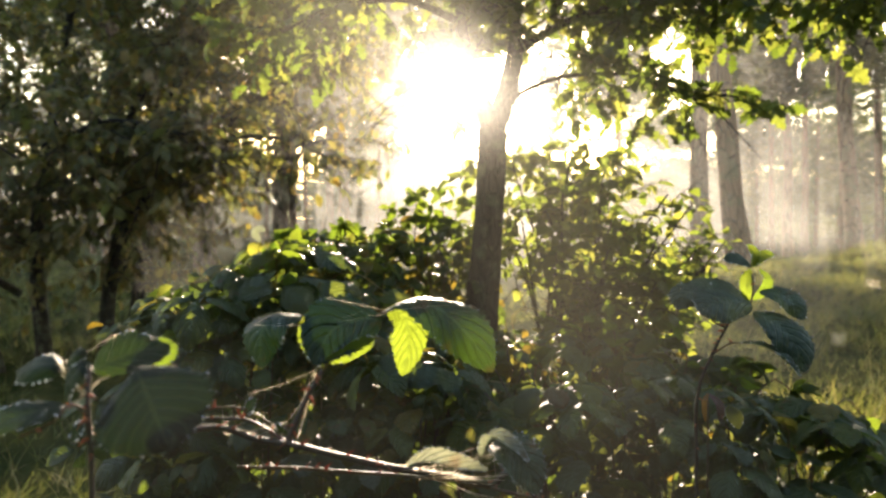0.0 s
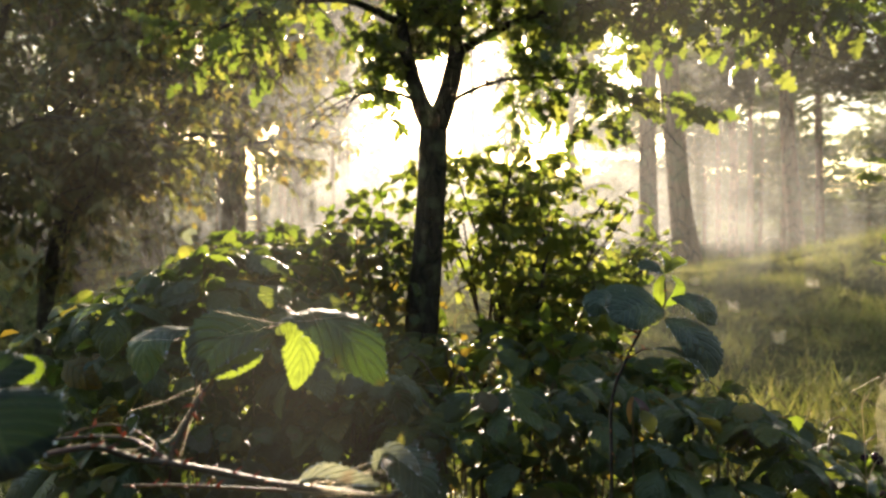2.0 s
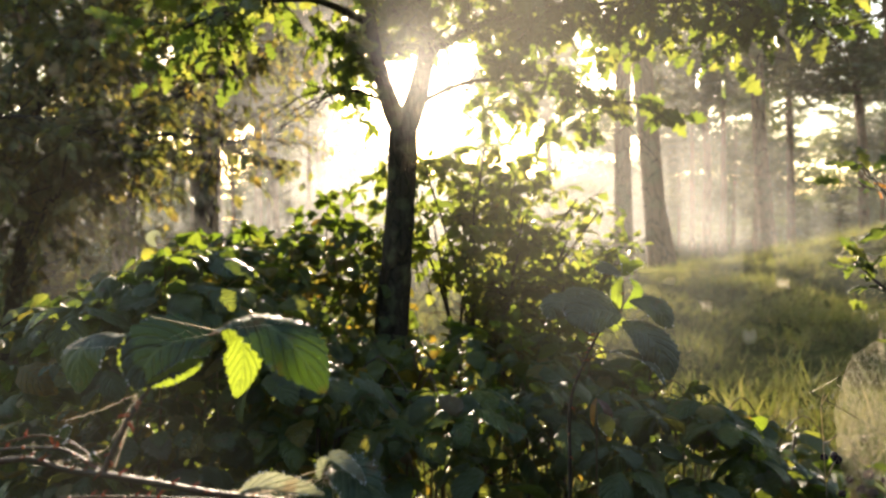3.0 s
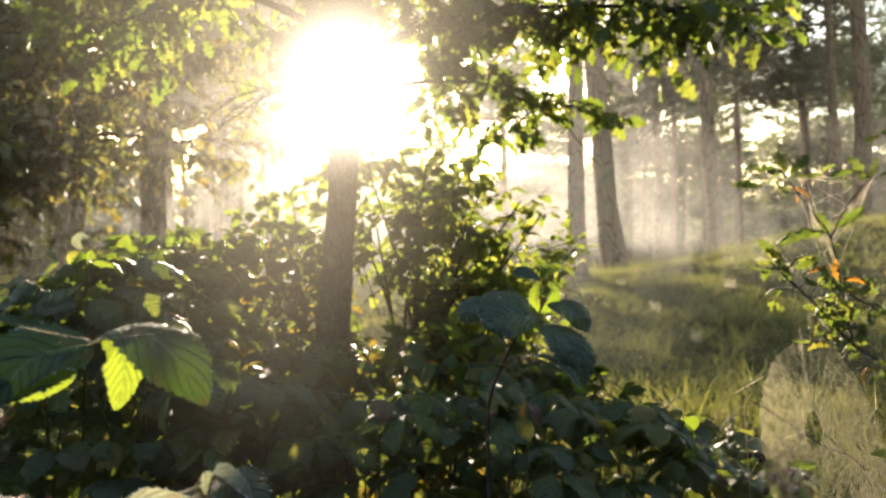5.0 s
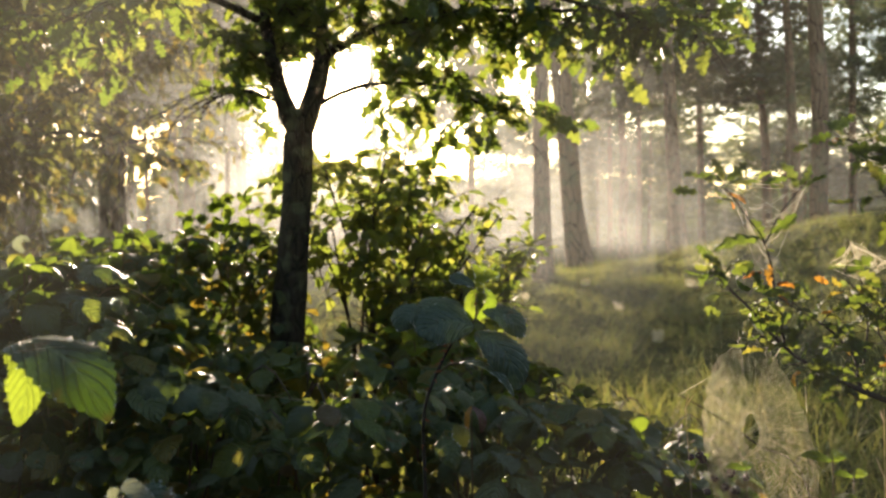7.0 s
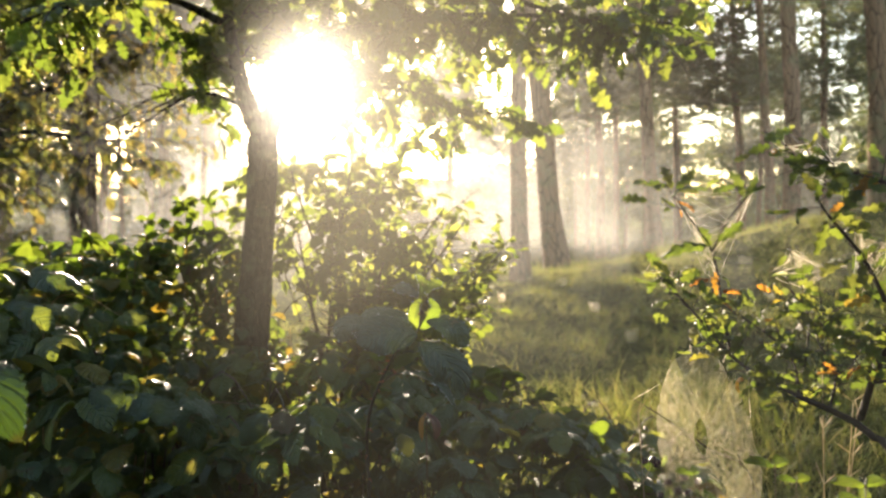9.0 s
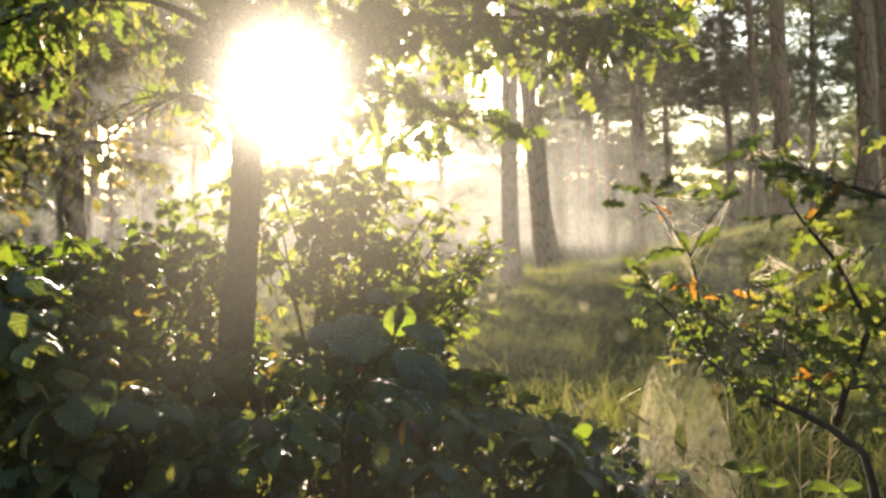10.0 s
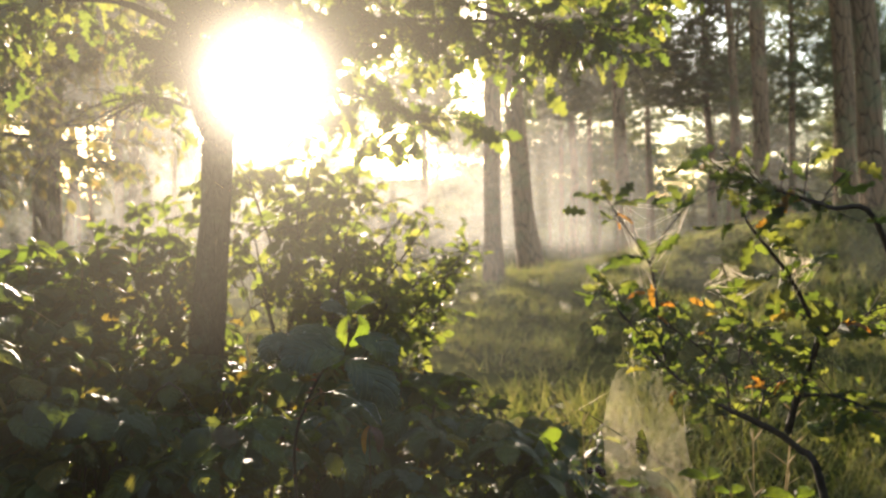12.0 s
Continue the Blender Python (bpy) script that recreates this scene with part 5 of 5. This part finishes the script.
def build_orb_web():
    """An upright wheel web, taller than wide, with an open hub."""
    rng = random.Random(3)
    hub = Vector((0.669, 0.852, 0.690))
    across = Vector((0.13, 1.0, 0.0)).normalized()
    ob = thing("orb_web", hub, "dewy orb web of a spider hung below the oak twigs", "spider web")

    def at(a, r):
        up = math.sin(a)
        return hub + across * math.cos(a) * r * (0.72 + 0.28 * min(1.0, r / 0.6)) * 0.145 + Vector((0, 0, up * r * ((0.098 + 0.012 * max(0.0, up) ** 6) if up > 0 else 0.150))) + Vector((0.004 * math.sin(a * 2) * r, 0, 0))

    spokes = 34
    rim = [rng.uniform(0.92, 1.08) for i in range(spokes)]
    for i in range(spokes):
        a = 2 * math.pi * i / spokes
        part("spoke", rods("spoke", [tube([at(a, 0.16), at(a, rim[i] * 1.04)], [0.00007, 0.00007], 3)]), SILK, ob)
    turns = 28
    for j in range(turns):
        r0 = 0.17 + 0.83 * j / turns
        pts = []
        for i in range(spokes + 1):
            k = i % spokes
            r = (r0 + 0.83 / turns * i / spokes) * (0.6 + 0.4 * rim[k]) + rng.uniform(-0.002, 0.002)
            p = at(2 * math.pi * i / spokes, r)
            pts.append(p)
            if i < spokes:
                q = at(2 * math.pi * (i + 0.5) / spokes, r * 0.985)
                pts.append(q)
        part("ring_thread", rods("ring_thread", [tube(pts, [0.00011] * len(pts), 3)]), SILK, ob)
    corners = [(0.644, 0.800, 0.801), (0.642, 0.720, 0.786), (0.641, 0.980, 0.702), (0.66, 0.72, 0.60), (0.68, 0.99, 0.60), (0.636, 0.750, 0.804)]
    for i, c in enumerate(corners):
        a = [1.57, 2.6, 0.3, 3.6, 5.8, 2.0][i]
        part("frame_thread", rods("frame_thread", [tube([c, at(a, 1.03)], [0.0002, 0.0002], 3)]), SILK, ob)
    twig = thing("dead_twig", (0.70, 1.0, 0), "thin bare dead twig standing behind the orb web", "twig")
    line = smooth_line([(0.76, 0.78, 0.0), (0.74, 0.80, 0.4), (0.750, 0.860, 0.614), (0.709, 0.900, 0.654), (0.672, 0.940, 0.683), (0.641, 0.980, 0.704)], 24)
    part("rod", rods("rod", [tube(line, taper(0.0014, 0.0007, 24), 6, 0.3)]), TWIG, twig)


build_orb_web()


def berry_mesh():
    bm = bmesh.new()
    for i in range(22):
        z = 1 - 2 * (i + 0.5) / 22
        a = i * 2.4
        r = math.sqrt(1 - z * z)
        bmesh.ops.create_icosphere(bm, subdivisions=1, radius=0.36, matrix=Matrix.Translation((0.75 * r * math.cos(a), 0.75 * r * math.sin(a), 0.9 * z)))
    me = bpy.data.meshes.new("berry")
    bm.to_mesh(me)
    bm.free()
    for p in me.polygons:
        p.use_smooth = True
    me.materials.append(BERRY)
    return me


def build_berries():
    rng = random.Random(9)
    ob = thing("blackberry_stalk", (0.78, 1.0, 0), "bramble stalk with ripe and unripe blackberries", "berries")
    me = berry_mesh()
    top = Vector((0.680, 0.950, 0.630))
    line = smooth_line([(0.86, 1.05, 0), (0.82, 1.02, 0.35), top], 16)
    part("stalk", rods("stalk", [tube(line, taper(0.0022, 0.0010, 16), 6)]), STALK, ob)
    for p in [(0.657, 0.950, 0.627), (0.668, 0.960, 0.618), (0.650, 0.960, 0.622), (0.697, 0.940, 0.605), (0.719, 0.940, 0.597), (0.688, 0.940, 0.586), (0.669, 0.950, 0.577), (0.710, 0.950, 0.577), (0.685, 0.960, 0.591)]:
        p = Vector(p)
        part("berry", me, None, ob, Matrix.Translation(p) @ pose(0, 0, 0, rng.uniform(0, 60), rng.uniform(0, 60), 0) @ Matrix.Scale(rng.uniform(0.0045, 0.0065), 4))
        part("pedicel", rods("pedicel", [tube([line[11 + rng.randrange(4)], p + Vector((0, 0, 0.004))], [0.0006, 0.0005], 5)]), STALK, ob)


build_berries()


def build_ground_webs():
    """Dew-whitened sheet webs lying in the grass."""
    rng = random.Random(14)
    for x, y, s in [(2.90, 5.65, 0.10), (3.3, 7.4, 0.12), (4.9, 8.8, 0.16), (4.3, 6.2, 0.09), (5.6, 7.6, 0.14), (2.6, 8.6, 0.1), (6.6, 9.6, 0.2), (3.9, 10.0, 0.14), (7.2, 8.4, 0.15)]:
        z = ground_height(x, y) + 0.10
        ob = thing("sheet_web", (x, y, z), "small dew-whitened sheet web spread on the grass", "spider web", "sheet webs in the grass")
        out = []
        for i in range(44):
            a, b = rng.uniform(0, 6.28), rng.uniform(0, 6.28)
            p = Vector((x + s * 0.6 * rng.random() ** 0.5 * math.cos(a), y + s * 0.6 * math.sin(a), z + rng.uniform(-0.06, 0.05)))
            q = Vector((x + s * 0.6 * rng.random() ** 0.5 * math.cos(b), y + s * 0.6 * math.sin(b), z + rng.uniform(-0.06, 0.05)))
            out.append(tube([p, (p + q) / 2 - Vector((0, 0, 0.03)), q], [0.0009] * 3, 3))
        part("sheet", rods("sheet", out), SILK, ob)


build_ground_webs()


# ---- small growth below the orb web ----
def build_seedlings():
    rng = random.Random(61)
    me = leaf_mesh("leaf", 12, 2, 0.5, 0.45, serr=0.04, fold=0.25, curl=0.3, pleat=0.01)
    me.materials.append(YOUNG_LIT)
    for x, y, z, n in [(0.66, 0.70, 0.70, 9), (0.70, 0.72, 0.675, 8), (0.73, 0.66, 0.69, 8), (0.63, 0.80, 0.66, 7), (0.76, 0.70, 0.66, 8)]:
        ob = thing("seedling", (x + 0.02, y, 0), "slender light green seedling below the web", "plant", "seedlings below the web")
        line = smooth_line([(x + 0.02, y, 0), (x + 0.01, y, z * 0.6), (x, y, z)], 16)
        part("stalk", rods("stalk", [tube(line, taper(0.0014, 0.0006, 16), 5)]), STALK, ob)
        for i in range(n):
            p = line[15 - int(i * 0.8)]
            a = i * 2.4 + rng.random()
            part("leaf", me, None, ob, aim(p, (math.cos(a), math.sin(a), 0.35), (rng.uniform(-0.3, 0.3), -0.4, 0.8), rng.uniform(0.018, 0.032)))
    # dry grass stalks
    for x, y, z, lean in [(0.70, 0.66, 0.80, -0.02), (0.74, 0.74, 0.74, 0.05), (0.66, 0.92, 0.70, -0.04), (0.85, 0.85, 0.72, 0.03)]:
        ob = thing("grass_stalk", (x, y, 0), "thin dry pale grass stalk with a sparse seed head", "grass", "dry grass stalks")
        line = smooth_line([(x, y, 0), (x + lean * 0.3, y, z * 0.5), (x + lean, y, z)], 16)
        part("stalk", rods("stalk", [tube(line, taper(0.0011, 0.0005, 16), 5)]), DRY, ob)
        for i in range(9):
            p = line[15 - i // 2]
            w = Vector((rng.uniform(-1, 1), rng.uniform(-1, 1), 0.8)).normalized() * rng.uniform(0.012, 0.03)
            part("spikelet", rods("spikelet", [tube([p, p + w * 0.6, p + w], [0.0004, 0.0009, 0.0002], 5)]), DRY, ob)


build_seedlings()


# ---- single stems and leaves on the thicket ----
def build_bank_details():
    rng = random.Random(90)
    for pts in [
        [(-0.36, 1.38, 0.0), (-0.335, 1.36, 0.55), (-0.317, 1.35, 0.804), (-0.275, 1.35, 0.853), (-0.228, 1.35, 0.836), (-0.179, 1.35, 0.792)],
        [(-0.30, 1.46, 0.0), (-0.32, 1.42, 0.60), (-0.329, 1.40, 0.779), (-0.337, 1.40, 0.825), (-0.344, 1.40, 0.858), (-0.325, 1.40, 0.902)],
        [(-0.12, 1.34, 0.0), (-0.09, 1.32, 0.5), (-0.039, 1.30, 0.653), (0.043, 1.30, 0.650), (0.146, 1.30, 0.635)],
        [(-0.20, 1.30, 0.0), (-0.21, 1.28, 0.6), (-0.20, 1.27, 0.80), (-0.15, 1.26, 0.835), (-0.09, 1.26, 0.80)],
        [(0.30, 1.92, 0.0), (0.22, 1.90, 0.45), (0.16, 1.88, 0.66), (0.19, 1.86, 0.71), (0.27, 1.85, 0.69)],
        [(0.36, 1.95, 0.0), (0.33, 1.93, 0.5), (0.29, 1.92, 0.68), (0.24, 1.91, 0.73)],
    ]:
        ob = thing("dry_cane", pts[0], "bare pale dry bramble cane arching over the leaves", "bramble", "dry canes on the thicket")
        line = smooth_line(pts, 40)
        part("cane", rods("cane", [tube(line, taper(0.0016, 0.0005, 40), 6, 0.25)]), DRY, ob)
        for i in range(7):
            p = line[20 + int(19 * i / 7)]
            w = rand_way(rng, 0.7) * rng.uniform(0.010, 0.028)
            part("side_twig", rods("side_twig", [tube([p, p + w * 0.6 + Vector((0, 0, 0.002)), p + w], [0.0007, 0.0005, 0.0003], 5)]), DRY, ob)
    tip = thing("yellow_bramble_tip", (-0.345, 1.42, 0), "bramble tip with one yellow leaf and curled dry leaves", "bramble")
    line = smooth_line([(-0.345, 1.42, 0), (-0.34, 1.41, 0.6), (-0.348, 1.40, 0.86), (-0.350, 1.40, 0.888)], 20)
    part("cane", rods("cane", [tube(line, taper(0.0020, 0.0008, 20), 6)]), STALK, tip)
    draped_leaf(tip, [(-0.349, 1.40, 0.884), (-0.356, 1.39, 0.880), (-0.352, 1.38, 0.868), (-0.345, 1.375, 0.855)], (0, -0.5, 0.9), (0.1, -1, 0.2), 0.030, 0.2, 0.2, YELLOW_LEAF, "yellow leaf spotted with brown", 0.1)
    draped_leaf(tip, [(-0.350, 1.40, 0.886), (-0.360, 1.40, 0.900), (-0.352, 1.40, 0.910), (-0.340, 1.40, 0.906)], (0, -0.8, 0.5), (0.1, -0.6, 0.8), 0.016, 0.5, 0.3, WITHERED, "curled dry leaf", 0.1)
    red = thing("reddened_bramble_leaf", (0.36, 0.98, 0), "bramble stalk with one red and yellow autumn leaf", "bramble")
    line = smooth_line([(0.36, 0.98, 0), (0.352, 0.97, 0.5), (0.346, 0.955, 0.705)], 16)
    part("stalk", rods("stalk", [tube(line, taper(0.0016, 0.0008, 16), 6)]), STALK, red)
    draped_leaf(red, [(0.346, 0.955, 0.704), (0.340, 0.948, 0.696), (0.338, 0.944, 0.685), (0.339, 0.942, 0.671)], (0, -0.6, 0.8), (-0.1, -1, 0.2), 0.006, 0.3, 0.2, RUST_LEAF, "orange-yellow leaf", 0.0)
    draped_leaf(red, [(0.347, 0.955, 0.703), (0.355, 0.948, 0.695), (0.358, 0.944, 0.685), (0.356, 0.942, 0.672)], (0, -0.6, 0.8), (0.1, -1, 0.2), 0.011, 0.3, 0.2, RED_LEAF, "dull red leaf", 0.0)


build_bank_details()
